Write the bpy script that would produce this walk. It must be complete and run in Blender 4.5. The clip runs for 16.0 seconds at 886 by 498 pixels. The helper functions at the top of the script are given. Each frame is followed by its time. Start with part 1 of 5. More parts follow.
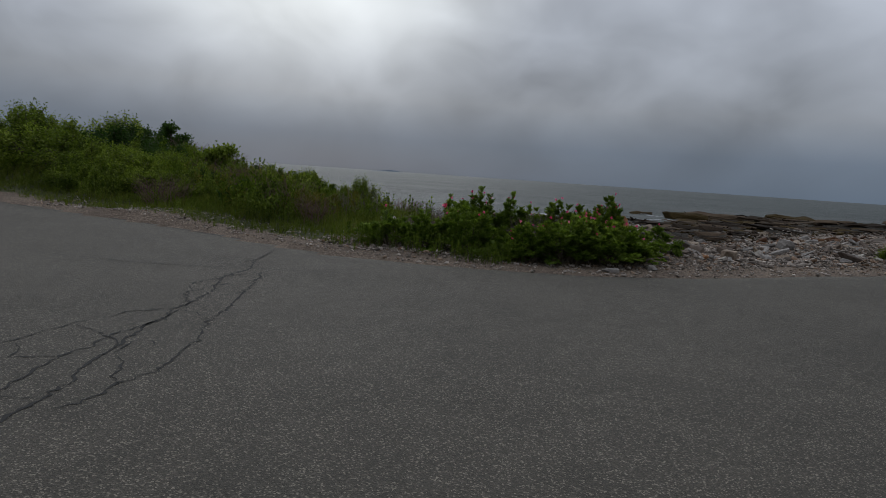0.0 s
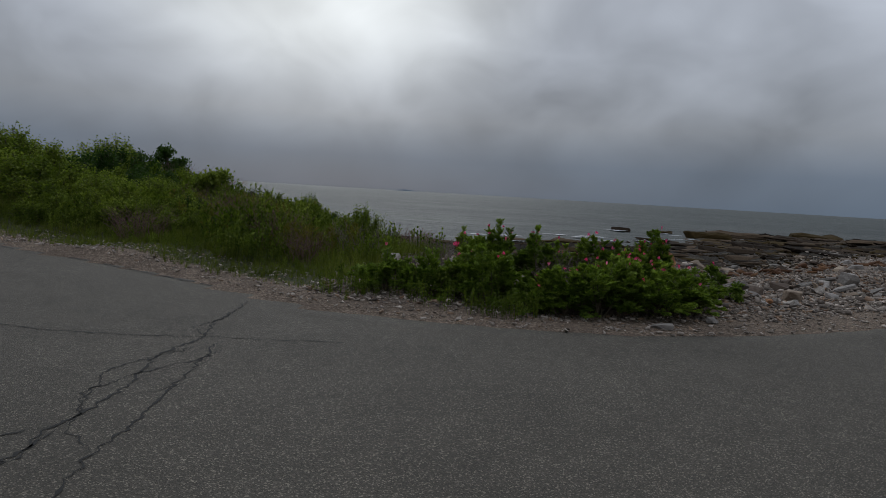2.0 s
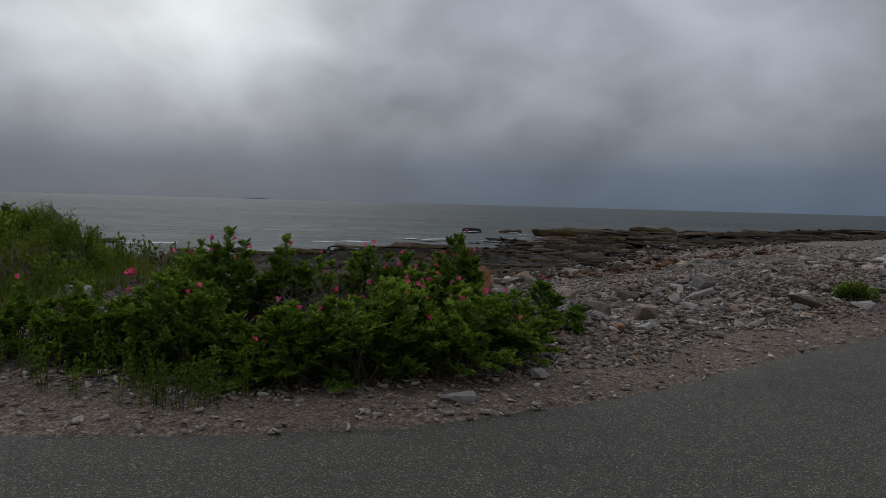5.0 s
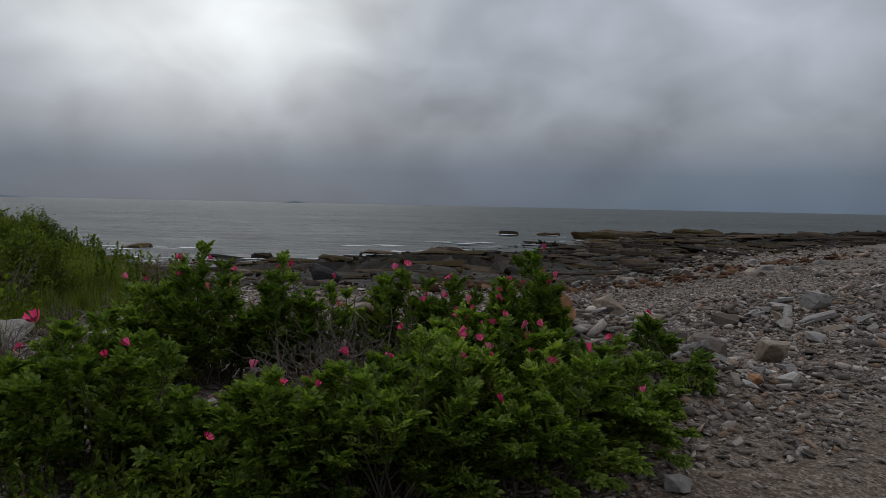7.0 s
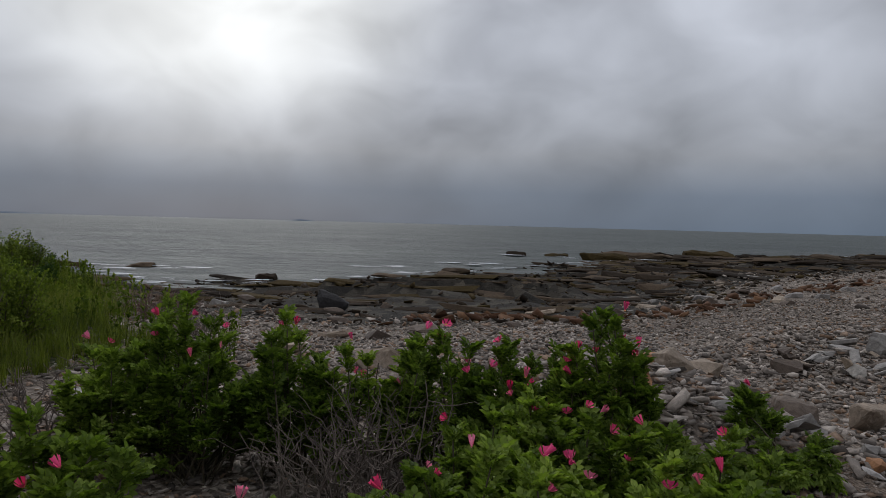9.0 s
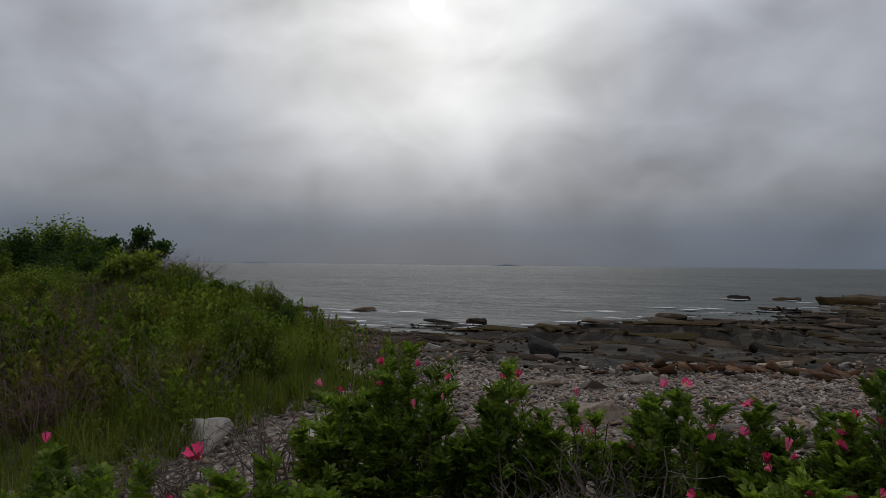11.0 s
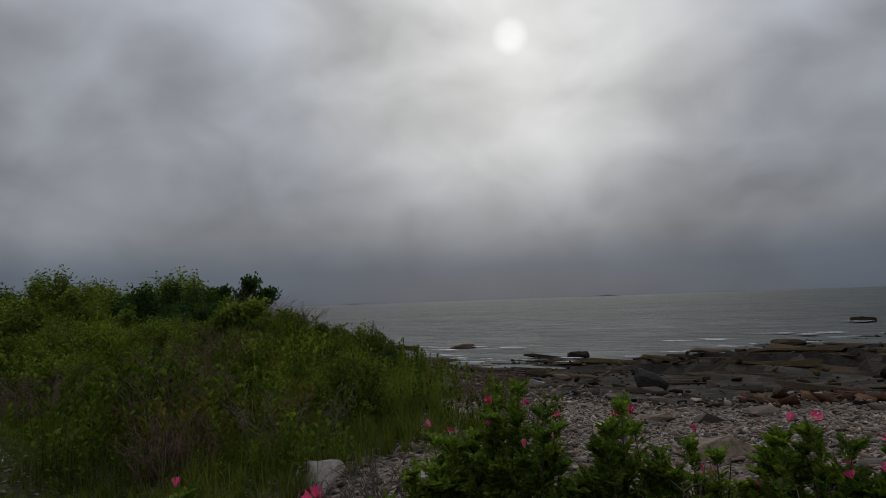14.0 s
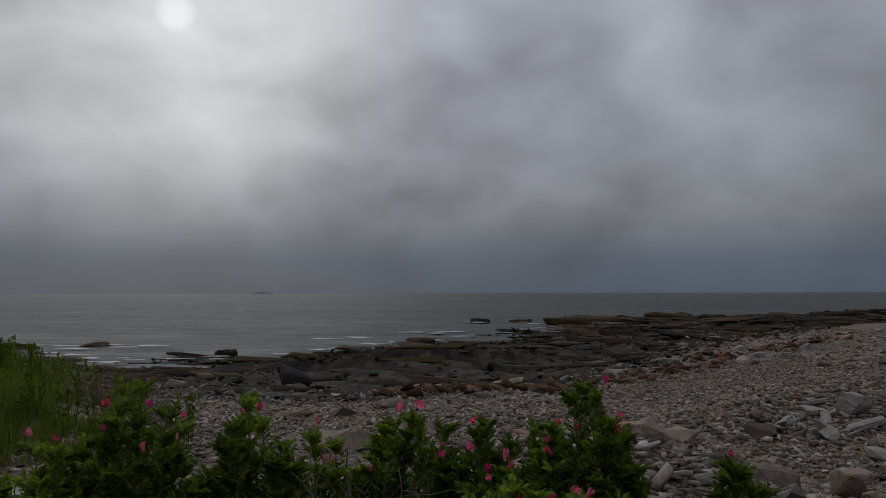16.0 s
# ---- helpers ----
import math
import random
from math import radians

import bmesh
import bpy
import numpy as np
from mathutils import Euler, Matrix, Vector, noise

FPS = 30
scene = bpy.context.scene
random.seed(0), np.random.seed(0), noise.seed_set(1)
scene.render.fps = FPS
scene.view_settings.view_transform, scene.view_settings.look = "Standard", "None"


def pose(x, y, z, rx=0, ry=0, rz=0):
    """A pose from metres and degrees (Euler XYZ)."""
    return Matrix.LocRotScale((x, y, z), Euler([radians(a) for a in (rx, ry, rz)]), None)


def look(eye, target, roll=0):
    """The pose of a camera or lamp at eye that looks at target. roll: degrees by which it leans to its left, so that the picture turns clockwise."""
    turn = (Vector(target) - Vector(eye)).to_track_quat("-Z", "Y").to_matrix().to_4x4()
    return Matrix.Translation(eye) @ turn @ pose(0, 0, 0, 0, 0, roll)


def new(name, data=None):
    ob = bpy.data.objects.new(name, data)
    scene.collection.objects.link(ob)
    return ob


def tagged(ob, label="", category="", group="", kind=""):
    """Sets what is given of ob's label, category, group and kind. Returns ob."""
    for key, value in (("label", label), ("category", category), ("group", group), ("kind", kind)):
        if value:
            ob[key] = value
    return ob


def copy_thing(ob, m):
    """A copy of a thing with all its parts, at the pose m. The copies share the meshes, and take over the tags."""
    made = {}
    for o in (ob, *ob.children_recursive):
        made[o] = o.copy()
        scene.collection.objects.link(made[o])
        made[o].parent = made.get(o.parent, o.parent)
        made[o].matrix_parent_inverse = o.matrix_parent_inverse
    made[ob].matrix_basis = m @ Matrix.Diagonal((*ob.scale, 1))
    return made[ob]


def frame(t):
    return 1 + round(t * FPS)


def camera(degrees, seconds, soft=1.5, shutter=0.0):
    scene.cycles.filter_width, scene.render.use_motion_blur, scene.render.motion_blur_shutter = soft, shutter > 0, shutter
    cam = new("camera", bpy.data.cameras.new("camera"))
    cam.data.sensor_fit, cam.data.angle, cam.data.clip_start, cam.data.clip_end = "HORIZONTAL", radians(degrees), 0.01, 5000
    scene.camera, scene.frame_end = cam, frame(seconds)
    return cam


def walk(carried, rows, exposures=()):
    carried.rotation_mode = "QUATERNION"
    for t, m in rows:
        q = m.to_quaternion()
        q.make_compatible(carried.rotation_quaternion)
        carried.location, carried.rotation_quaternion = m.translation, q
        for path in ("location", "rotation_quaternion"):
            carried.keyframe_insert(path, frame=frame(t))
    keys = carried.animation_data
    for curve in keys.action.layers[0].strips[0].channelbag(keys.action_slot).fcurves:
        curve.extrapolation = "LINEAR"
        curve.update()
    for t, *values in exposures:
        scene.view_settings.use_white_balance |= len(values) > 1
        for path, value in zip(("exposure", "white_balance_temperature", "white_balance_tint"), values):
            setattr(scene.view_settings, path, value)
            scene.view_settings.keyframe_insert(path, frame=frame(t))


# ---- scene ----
cam = camera(65.0, 16.0, soft=0.7)
PATH = [
    (0, (2.121, 1.739, 1.265), (1.849, 3.709, 1.052), 3.9),
    (0.5, (2.036, 2.324, 1.302), (1.584, 4.259, 1.076), 4.7),
    (1, (1.942, 2.759, 1.363), (1.396, 4.669, 1.129), 5.1),
    (1.5, (1.881, 3.244, 1.432), (1.41, 5.178, 1.238), 3.7),
    (2, (1.88, 3.687, 1.449), (1.561, 5.654, 1.287), 3.4),
    (2.5, (2.017, 4.202, 1.455), (1.87, 6.191, 1.302), 2.5),
    (3, (2.15, 4.809, 1.445), (2.212, 6.803, 1.305), 1.5),
    (3.2, (2.225, 5.053, 1.443), (2.356, 7.044, 1.313), 0.5),
    (5.3, (2.889, 7.671, 1.377), (2.954, 9.666, 1.246), 1.8),
    (5.5, (2.893, 7.909, 1.372), (2.937, 9.905, 1.244), 1.6),
    (6, (2.844, 8.484, 1.386), (2.849, 10.48, 1.261), 1.3),
    (6.5, (2.841, 9.005, 1.376), (2.828, 11.002, 1.256), 1.1),
    (7, (2.733, 9.433, 1.388), (2.713, 11.428, 1.262), 1.2),
    (7.5, (2.618, 9.767, 1.393), (2.597, 11.763, 1.266), 1.3),
    (8, (2.559, 10.097, 1.429), (2.536, 12.093, 1.303), 1.7),
    (8.2, (2.539, 10.19, 1.467), (2.518, 12.186, 1.35), 1.6),
    (10.3, (2.423, 10.642, 1.527), (2.173, 12.626, 1.518), 1.1),
    (10.5, (2.407, 10.644, 1.527), (2.065, 12.615, 1.53), 0.8),
    (11, (2.371, 10.645, 1.532), (1.754, 12.547, 1.576), 0.6),
    (11.5, (2.36, 10.572, 1.544), (1.486, 12.369, 1.614), 0.55),
    (12, (2.376, 10.46, 1.559), (1.304, 12.147, 1.647), 0.1),
    (12.5, (2.393, 10.392, 1.574), (1.2, 11.994, 1.669), -0.4),
    (13, (2.368, 10.456, 1.567), (1.168, 12.052, 1.68), -0.9),
    (13.5, (2.363, 10.52, 1.563), (1.28, 12.196, 1.693), -1.15),
    (14, (2.348, 10.621, 1.547), (1.482, 12.417, 1.696), -2),
    (14.5, (2.349, 10.694, 1.529), (1.734, 12.59, 1.691), -1.2),
    (15, (2.387, 10.684, 1.535), (2.032, 12.646, 1.683), -0.8),
    (15.5, (2.418, 10.642, 1.54), (2.291, 12.633, 1.675), -0.6),
    (16, (2.448, 10.585, 1.55), (2.517, 12.58, 1.675), -0.1),
]
walk(cam, [(t, look(eye, target, roll)) for t, eye, target, roll in PATH],
     [(0.0, 0.10, 6250, 10), (5.5, -0.03, 6250, 10), (6.5, 0.02, 6280, 10), (8.0, 0.30, 6350, 11), (10.5, 0.12, 6500, 12), (12.5, -0.18, 6550, 12), (14.5, -0.34, 6500, 11), (16.0, -0.44, 6400, 12)])

# ---------------------------------------------------------------- light
SUN_AZ, SUN_EL = radians(-19.5), radians(21.0)      # azimuth from +y towards +x
SUN_DIR = Vector((math.sin(SUN_AZ) * math.cos(SUN_EL), math.cos(SUN_AZ) * math.cos(SUN_EL), math.sin(SUN_EL)))


class Nodes:
    """Short hand for building a node tree."""

    def __init__(self, tree):
        self.t = tree
        tree.nodes.clear()

    def add(self, kind, **props):
        n = self.t.nodes.new(kind)
        for k, v in props.items():
            if k == "operation":
                n.operation = v
            elif k == "blend_type":
                n.blend_type = v
            elif k == "data_type":
                n.data_type = v
            elif k == "feature":
                n.feature = v
            elif k == "sky_type":
                n.sky_type = v
        return n

    def link(self, a, b):
        self.t.links.new(a, b)

    def put(self, sock, v):
        if isinstance(v, bpy.types.NodeSocket):
            self.t.links.new(v, sock)
        else:
            sock.default_value = v

    def math(self, op, a, b=0.0, c=0.0, clamp=False):
        n = self.add("ShaderNodeMath", operation=op)
        n.use_clamp = clamp
        for i, v in enumerate((a, b, c)):
            self.put(n.inputs[i], v)
        return n.outputs[0]

    def vec(self, op, a, b=(0, 0, 0)):
        n = self.add("ShaderNodeVectorMath", operation=op)
        self.put(n.inputs[0], a)
        self.put(n.inputs[1], b)
        return n.outputs["Value"] if op in ("DOT_PRODUCT", "LENGTH") else n.outputs[0]

    def noise(self, v, scale, detail=4.0, rough=0.55, distort=0.0):
        n = self.add("ShaderNodeTexNoise")
        if v is not None:
            self.put(n.inputs["Vector"], v)
        n.inputs["Scale"].default_value = scale
        n.inputs["Detail"].default_value = detail
        n.inputs["Roughness"].default_value = rough
        n.inputs["Distortion"].default_value = distort
        return n.outputs["Fac"]

    def voronoi(self, v, scale, feature="F1", rand=1.0):
        n = self.add("ShaderNodeTexVoronoi", feature=feature)
        if v is not None:
            self.put(n.inputs["Vector"], v)
        n.inputs["Scale"].default_value = scale
        n.inputs["Randomness"].default_value = rand
        return n

    def ramp(self, fac, stops):
        n = self.add("ShaderNodeValToRGB")
        self.put(n.inputs[0], fac)
        e = n.color_ramp.elements
        while len(e) < len(stops):
            e.new(0.5)
        for el, (p, col) in zip(e, stops):
            el.position = p
            el.color = (*col, 1) if len(col) == 3 else col
        return n.outputs[0]

    def mix(self, fac, a, b, blend="MIX"):
        n = self.add("ShaderNodeMix", data_type="RGBA", blend_type=blend)
        self.put(n.inputs[0], fac)
        for i, v in ((6, a), (7, b)):
            self.put(n.inputs[i], (*v, 1) if isinstance(v, tuple) and len(v) == 3 else v)
        return n.outputs[2]

    def remap(self, v, a, b, c=0.0, d=1.0, smooth=True):
        n = self.add("ShaderNodeMapRange")
        n.interpolation_type = "SMOOTHSTEP" if smooth else "LINEAR"
        self.put(n.inputs[0], v)
        for i, x in enumerate((a, b, c, d)):
            n.inputs[i + 1].default_value = x
        return n.outputs[0]


def make_world():
    w = bpy.data.worlds.new("overcast_sky")
    scene.world = w
    w.use_nodes = True
    n = Nodes(w.node_tree)
    d = n.add("ShaderNodeTexCoord").outputs["Generated"]
    sep = n.add("ShaderNodeSeparateXYZ")
    n.link(d, sep.inputs[0])
    zc = n.math("MAXIMUM", sep.outputs[2], 0.0)
    den = n.math("ADD", zc, 0.75)
    comb = n.add("ShaderNodeCombineXYZ")
    n.link(n.math("DIVIDE", sep.outputs[0], den), comb.inputs[0])
    n.link(n.math("DIVIDE", sep.outputs[1], den), comb.inputs[1])
    n.link(n.math("MULTIPLY", zc, 0.9), comb.inputs[2])
    cloud = comb.outputs[0]
    big = n.noise(cloud, 2.6, 3.0, 0.5, 0.15)
    small = n.noise(cloud, 6.5, 3.5, 0.45, 0.4)
    tex = n.math("ADD", n.math("MULTIPLY", big, 0.58), n.math("MULTIPLY", small, 0.42))
    # brightness by height above the sea, darker and bluer at the horizon
    base = n.ramp(zc, [(0.0, (0.108, 0.142, 0.188)), (0.045, (0.130, 0.160, 0.205)), (0.10, (0.235, 0.250, 0.275)), (0.22, (0.320, 0.340, 0.375)),
                       (0.45, (0.43, 0.455, 0.50)), (1.0, (0.62, 0.65, 0.71))])
    swing = n.remap(zc, 0.0, 0.14, 0.25, 1.0)
    amount = n.math("ADD", n.math("MULTIPLY", n.math("SUBTRACT", tex, 0.5), n.math("MULTIPLY", swing, 2.15)), 1.0)
    amount = n.math("MAXIMUM", amount, 0.45)
    toward = n.vec("DOT_PRODUCT", d, tuple(SUN_DIR))
    wide = n.remap(toward, 0.45, 1.0, 0.0, 1.0)
    glow = n.remap(toward, 0.90, 1.0, 0.0, 1.0)
    disc = n.remap(toward, 0.9996, 1.0, 0.0, 1.0)
    lit = n.math("ADD", n.math("MULTIPLY", wide, 0.22), 0.97)
    lit = n.math("ADD", lit, n.math("MULTIPLY", glow, 0.5))
    lit = n.math("ADD", lit, n.math("MULTIPLY", n.remap(toward, 0.975, 1.0, 0.0, 1.0), 0.2))
    lit = n.math("ADD", lit, n.math("MULTIPLY", disc, 0.45))
    low = n.remap(zc, 0.0, 0.22, 0.0, 1.0)
    lit = n.math("ADD", 0.9, n.math("MULTIPLY", low, n.math("SUBTRACT", lit, 0.9)))
    total = n.math("MULTIPLY", lit, amount)
    vmul = n.add("ShaderNodeVectorMath", operation="SCALE")
    n.link(base, vmul.inputs[0])
    n.link(total, vmul.inputs[3])
    sky = n.add("ShaderNodeTexSky", sky_type="NISHITA")
    sky.sun_disc, sky.sun_elevation, sky.sun_rotation = False, SUN_EL, SUN_AZ
    sky_part = n.add("ShaderNodeVectorMath", operation="SCALE")
    n.link(sky.outputs[0], sky_part.inputs[0])
    sky_part.inputs[3].default_value = 0.06
    col = n.mix(0.975, sky_part.outputs[0], vmul.outputs[0])
    bg = n.add("ShaderNodeBackground")
    col = n.mix(n.math("MULTIPLY", n.remap(toward, 0.93, 1.0, 0.0, 1.0), low), col, n.mix(1.0, col, (1.06, 1.03, 0.93), "MULTIPLY"))
    n.link(col, bg.inputs[0])
    bg.inputs[1].default_value = 1.0
    out = n.add("ShaderNodeOutputWorld")
    n.link(bg.outputs[0], out.inputs[0])


make_world()
sun_data = bpy.data.lights.new("sun", "SUN")
sun_data.energy, sun_data.angle, sun_data.color = 0.5, radians(40), (1.0, 0.97, 0.93)
sun = new("sun", sun_data)
sun.matrix_basis = look(SUN_DIR * 50, (0, 0, 0))


# ---------------------------------------------------------------- materials
def material(name, build):
    m = bpy.data.materials.new(name)
    m.use_nodes = True
    n = Nodes(m.node_tree)
    out = n.add("ShaderNodeOutputMaterial")
    p = n.add("ShaderNodeBsdfPrincipled")
    n.link(p.outputs[0], out.inputs[0])
    build(n, p)
    return m


def bump(n, p, height, strength=0.5, distance=0.02):
    b = n.add("ShaderNodeBump")
    b.inputs["Strength"].default_value = strength
    b.inputs["Distance"].default_value = distance
    n.link(height, b.inputs["Height"])
    n.link(b.outputs[0], p.inputs["Normal"])


def pos(n):
    return n.add("ShaderNodeNewGeometry").outputs["Position"]


def asphalt(n, p):
    v = pos(n)
    chips = n.voronoi(v, 130.0)
    chip_tone = n.add("ShaderNodeSeparateColor")
    n.link(chips.outputs["Color"], chip_tone.inputs[0])
    tone = n.ramp(chip_tone.outputs[0], [(0.0, (0.020, 0.019, 0.018)), (0.45, (0.055, 0.053, 0.049)), (0.84, (0.105, 0.100, 0.090)), (0.965, (0.40, 0.38, 0.34))])
    grit = n.noise(v, 240.0, 2.0)
    patch = n.noise(v, 0.45, 5.0, 0.6)
    wear = n.noise(v, 3.5, 4.0, 0.6)
    col = n.mix(0.5, tone, n.ramp(grit, [(0.3, (0.036, 0.034, 0.032)), (0.7, (0.110, 0.105, 0.097))]))
    col = n.mix(1.0, col, n.ramp(patch, [(0.3, (0.78, 0.73, 0.625)), (0.7, (1.06, 0.99, 0.855))]), "MULTIPLY")
    col = n.mix(1.0, col, n.ramp(wear, [(0.3, (0.88, 0.88, 0.88)), (0.7, (1.1, 1.1, 1.1))]), "MULTIPLY")
    n.link(col, p.inputs["Base Color"])
    p.inputs["Roughness"].default_value = 0.85
    p.inputs["Specular IOR Level"].default_value = 0.3
    h = n.math("ADD", n.math("MULTIPLY", chips.outputs["Distance"], 0.8), n.math("MULTIPLY", grit, 0.4))
    bump(n, p, h, 0.9, 0.006)


def stony(dark, mid, light, scale=1.0, rough=0.85, warm=None, warm_share=0.2, gloss=0.4):
    """Stone whose pieces differ one from another."""
    def build(n, p):
        v = pos(n)
        g = n.add("ShaderNodeNewGeometry")
        info = n.add("ShaderNodeObjectInfo")
        rnd = n.math("FRACT", n.math("ADD", g.outputs["Random Per Island"], info.outputs["Random"]))
        base = n.ramp(rnd, [(0.0, dark), (0.45, mid), (0.9, light), (1.0, tuple(min(1, c * 1.35) for c in light))])
        if warm:
            pick = n.math("GREATER_THAN", n.math("FRACT", n.math("MULTIPLY", rnd, 7.31)), 1.0 - warm_share)
            base = n.mix(n.math("MULTIPLY", pick, 0.75), base, warm)
        grain = n.noise(v, 38.0 * scale, 5.0, 0.65)
        blotch = n.noise(v, 6.0 * scale, 4.0, 0.6)
        col = n.mix(1.0, base, n.ramp(grain, [(0.3, (0.72, 0.72, 0.72)), (0.72, (1.22, 1.21, 1.19))]), "MULTIPLY")
        col = n.mix(1.0, col, n.ramp(blotch, [(0.3, (0.75, 0.74, 0.73)), (0.7, (1.15, 1.15, 1.15))]), "MULTIPLY")
        n.link(col, p.inputs["Base Color"])
        p.inputs["Roughness"].default_value = rough
        p.inputs["Specular IOR Level"].default_value = gloss
        bump(n, p, n.math("ADD", grain, n.math("MULTIPLY", blotch, 1.5)), 0.6, 0.012 / scale)
    return build


ZONES = (  # cell scale, stops
    (16.0, [(0.0, (0.030, 0.036, 0.014)), (0.6, (0.055, 0.06, 0.022)), (1.0, (0.09, 0.085, 0.04))]),
    (60.0, [(0.0, (0.085, 0.063, 0.046)), (0.6, (0.155, 0.117, 0.088)), (1.0, (0.27, 0.215, 0.168))]),
    (26.0, [(0.0, (0.09, 0.070, 0.055)), (0.5, (0.18, 0.146, 0.118)), (0.85, (0.26, 0.216, 0.178)), (1.0, (0.35, 0.30, 0.25))]),
    (2.6, [(0.0, (0.016, 0.014, 0.011)), (0.6, (0.034, 0.029, 0.022)), (1.0, (0.075, 0.064, 0.048))]),
)


def ground_look(n, p):
    """Soil, roadside dirt, shingle and ledge, parted along ragged lines by the ground's own zone weights."""
    v = pos(n)
    zone = n.add("ShaderNodeVertexColor")
    zone.layer_name = "zone"
    sep = n.add("ShaderNodeSeparateColor")
    n.link(zone.outputs[0], sep.inputs[0])
    ragged = n.math("ADD", n.math("MULTIPLY", n.math("SUBTRACT", n.noise(v, 2.2, 5.0, 0.65), 0.5), 1.2), 0.5)
    fine = n.noise(v, 11.0, 5.0, 0.6)
    broad = n.noise(v, 0.7, 5.0, 0.6)
    cols, hs = [], []
    for cells, stops in ZONES:
        vor = n.voronoi(v, cells)
        sc = n.add("ShaderNodeSeparateColor")
        n.link(vor.outputs["Color"], sc.inputs[0])
        cols.append(n.ramp(sc.outputs[1], stops))
        hs.append(vor.outputs["Distance"])
    col, h = cols[2], hs[2]
    for k, ch in ((1, 0), (0, 1), (3, 2)):
        f = n.remap(n.math("SUBTRACT", sep.outputs[ch], ragged), -0.12, 0.12)
        col = n.mix(f, col, cols[k])
    col = n.mix(1.0, col, n.ramp(fine, [(0.3, (0.68, 0.68, 0.68)), (0.7, (1.22, 1.22, 1.22))]), "MULTIPLY")
    col = n.mix(1.0, col, n.ramp(broad, [(0.3, (0.72, 0.71, 0.7)), (0.7, (1.2, 1.2, 1.19))]), "MULTIPLY")
    n.link(col, p.inputs["Base Color"])
    p.inputs["Roughness"].default_value = 0.95
    p.inputs["Specular IOR Level"].default_value = 0.2
    bump(n, p, n.math("ADD", n.math("MULTIPLY", h, -1.0), fine), 0.9, 0.03)


def leafy(a, b, c, rough=0.55, through_light=0.38):
    def build(n, p):
        g = n.add("ShaderNodeNewGeometry")
        info = n.add("ShaderNodeObjectInfo")
        rnd = n.math("FRACT", n.math("ADD", g.outputs["Random Per Island"], n.math("MULTIPLY", info.outputs["Random"], 0.3)))
        big = n.math("ADD", n.math("MULTIPLY", n.noise(pos(n), 1.6, 3.0), 0.5), n.math("MULTIPLY", n.noise(pos(n), 0.33, 3.0), 0.5))
        fac = n.math("ADD", n.math("MULTIPLY", rnd, 0.45), n.math("SUBTRACT", n.math("MULTIPLY", big, 1.9), 0.68))
        col = n.ramp(fac, [(0.15, a), (0.5, b), (0.85, c)])
        vein = n.noise(pos(n), 90.0, 2.0)
        col = n.mix(1.0, col, n.ramp(vein, [(0.3, (0.85, 0.85, 0.85)), (0.7, (1.12, 1.12, 1.12))]), "MULTIPLY")
        n.link(col, p.inputs["Base Color"])
        p.inputs["Roughness"].default_value = rough
        p.inputs["Specular IOR Level"].default_value = 0.12
        tr = n.add("ShaderNodeBsdfTranslucent")
        n.link(n.mix(1.0, col, (1.1, 1.3, 0.5), "MULTIPLY"), tr.inputs[0])
        ms = n.add("ShaderNodeMixShader")
        ms.inputs[0].default_value = through_light
        n.link(p.outputs[0], ms.inputs[1])
        n.link(tr.outputs[0], ms.inputs[2])
        n.link(ms.outputs[0], [x for x in n.t.nodes if x.bl_idname == "ShaderNodeOutputMaterial"][0].inputs[0])
    return build


def water(n, p):
    v = pos(n)
    mp = n.add("ShaderNodeMapping")
    n.link(v, mp.inputs[0])
    mp.inputs["Scale"].default_value = (0.45, 1.0, 1.0)
    a = n.noise(mp.outputs[0], 0.35, 6.0, 0.6, 0.4)
    b = n.noise(mp.outputs[0], 0.035, 4.0, 0.55)
    col = n.ramp(b, [(0.3, (0.048, 0.058, 0.057)), (0.7, (0.080, 0.090, 0.085))])
    n.link(col, p.inputs["Base Color"])
    n.link(n.remap(a, 0.3, 0.7, 0.55, 0.72), p.inputs["Roughness"])
    p.inputs["IOR"].default_value = 1.33
    p.inputs["Specular IOR Level"].default_value = 0.28
    bump(n, p, n.math("ADD", a, n.math("MULTIPLY", n.noise(mp.outputs[0], 1.6, 4.0, 0.6), 0.5)), 1.0, 0.7)


def foamy(n, p):
    v = pos(n)
    a = n.noise(v, 3.2, 5.0, 0.7)
    n.link(n.ramp(a, [(0.35, (0.28, 0.3, 0.31)), (0.5, (0.42, 0.44, 0.45)), (0.65, (0.8, 0.82, 0.83))]), p.inputs["Base Color"])
    p.inputs["Roughness"].default_value = 0.8
    bump(n, p, a, 0.6, 0.08)


def plain(col, rough=0.7, var=0.15, scale=20.0):
    def build(n, p):
        a = n.noise(pos(n), scale, 4.0)
        n.link(n.ramp(a, [(0.3, tuple(c * (1 - var) for c in col)), (0.7, tuple(c * (1 + var) for c in col))]), p.inputs["Base Color"])
        p.inputs["Roughness"].default_value = rough
    return build


def petal_look(n, p):
    info = n.add("ShaderNodeObjectInfo")
    a = n.noise(pos(n), 120.0, 3.0)
    col = n.ramp(info.outputs["Random"], [(0.0, (0.70, 0.030, 0.13)), (0.6, (0.80, 0.060, 0.22)), (1.0, (0.84, 0.22, 0.34))])
    col = n.mix(1.0, col, n.ramp(a, [(0.3, (0.85, 0.85, 0.85)), (0.7, (1.1, 1.1, 1.1))]), "MULTIPLY")
    n.link(col, p.inputs["Base Color"])
    p.inputs["Roughness"].default_value = 0.6
    p.inputs["Subsurface Weight"].default_value = 0.0


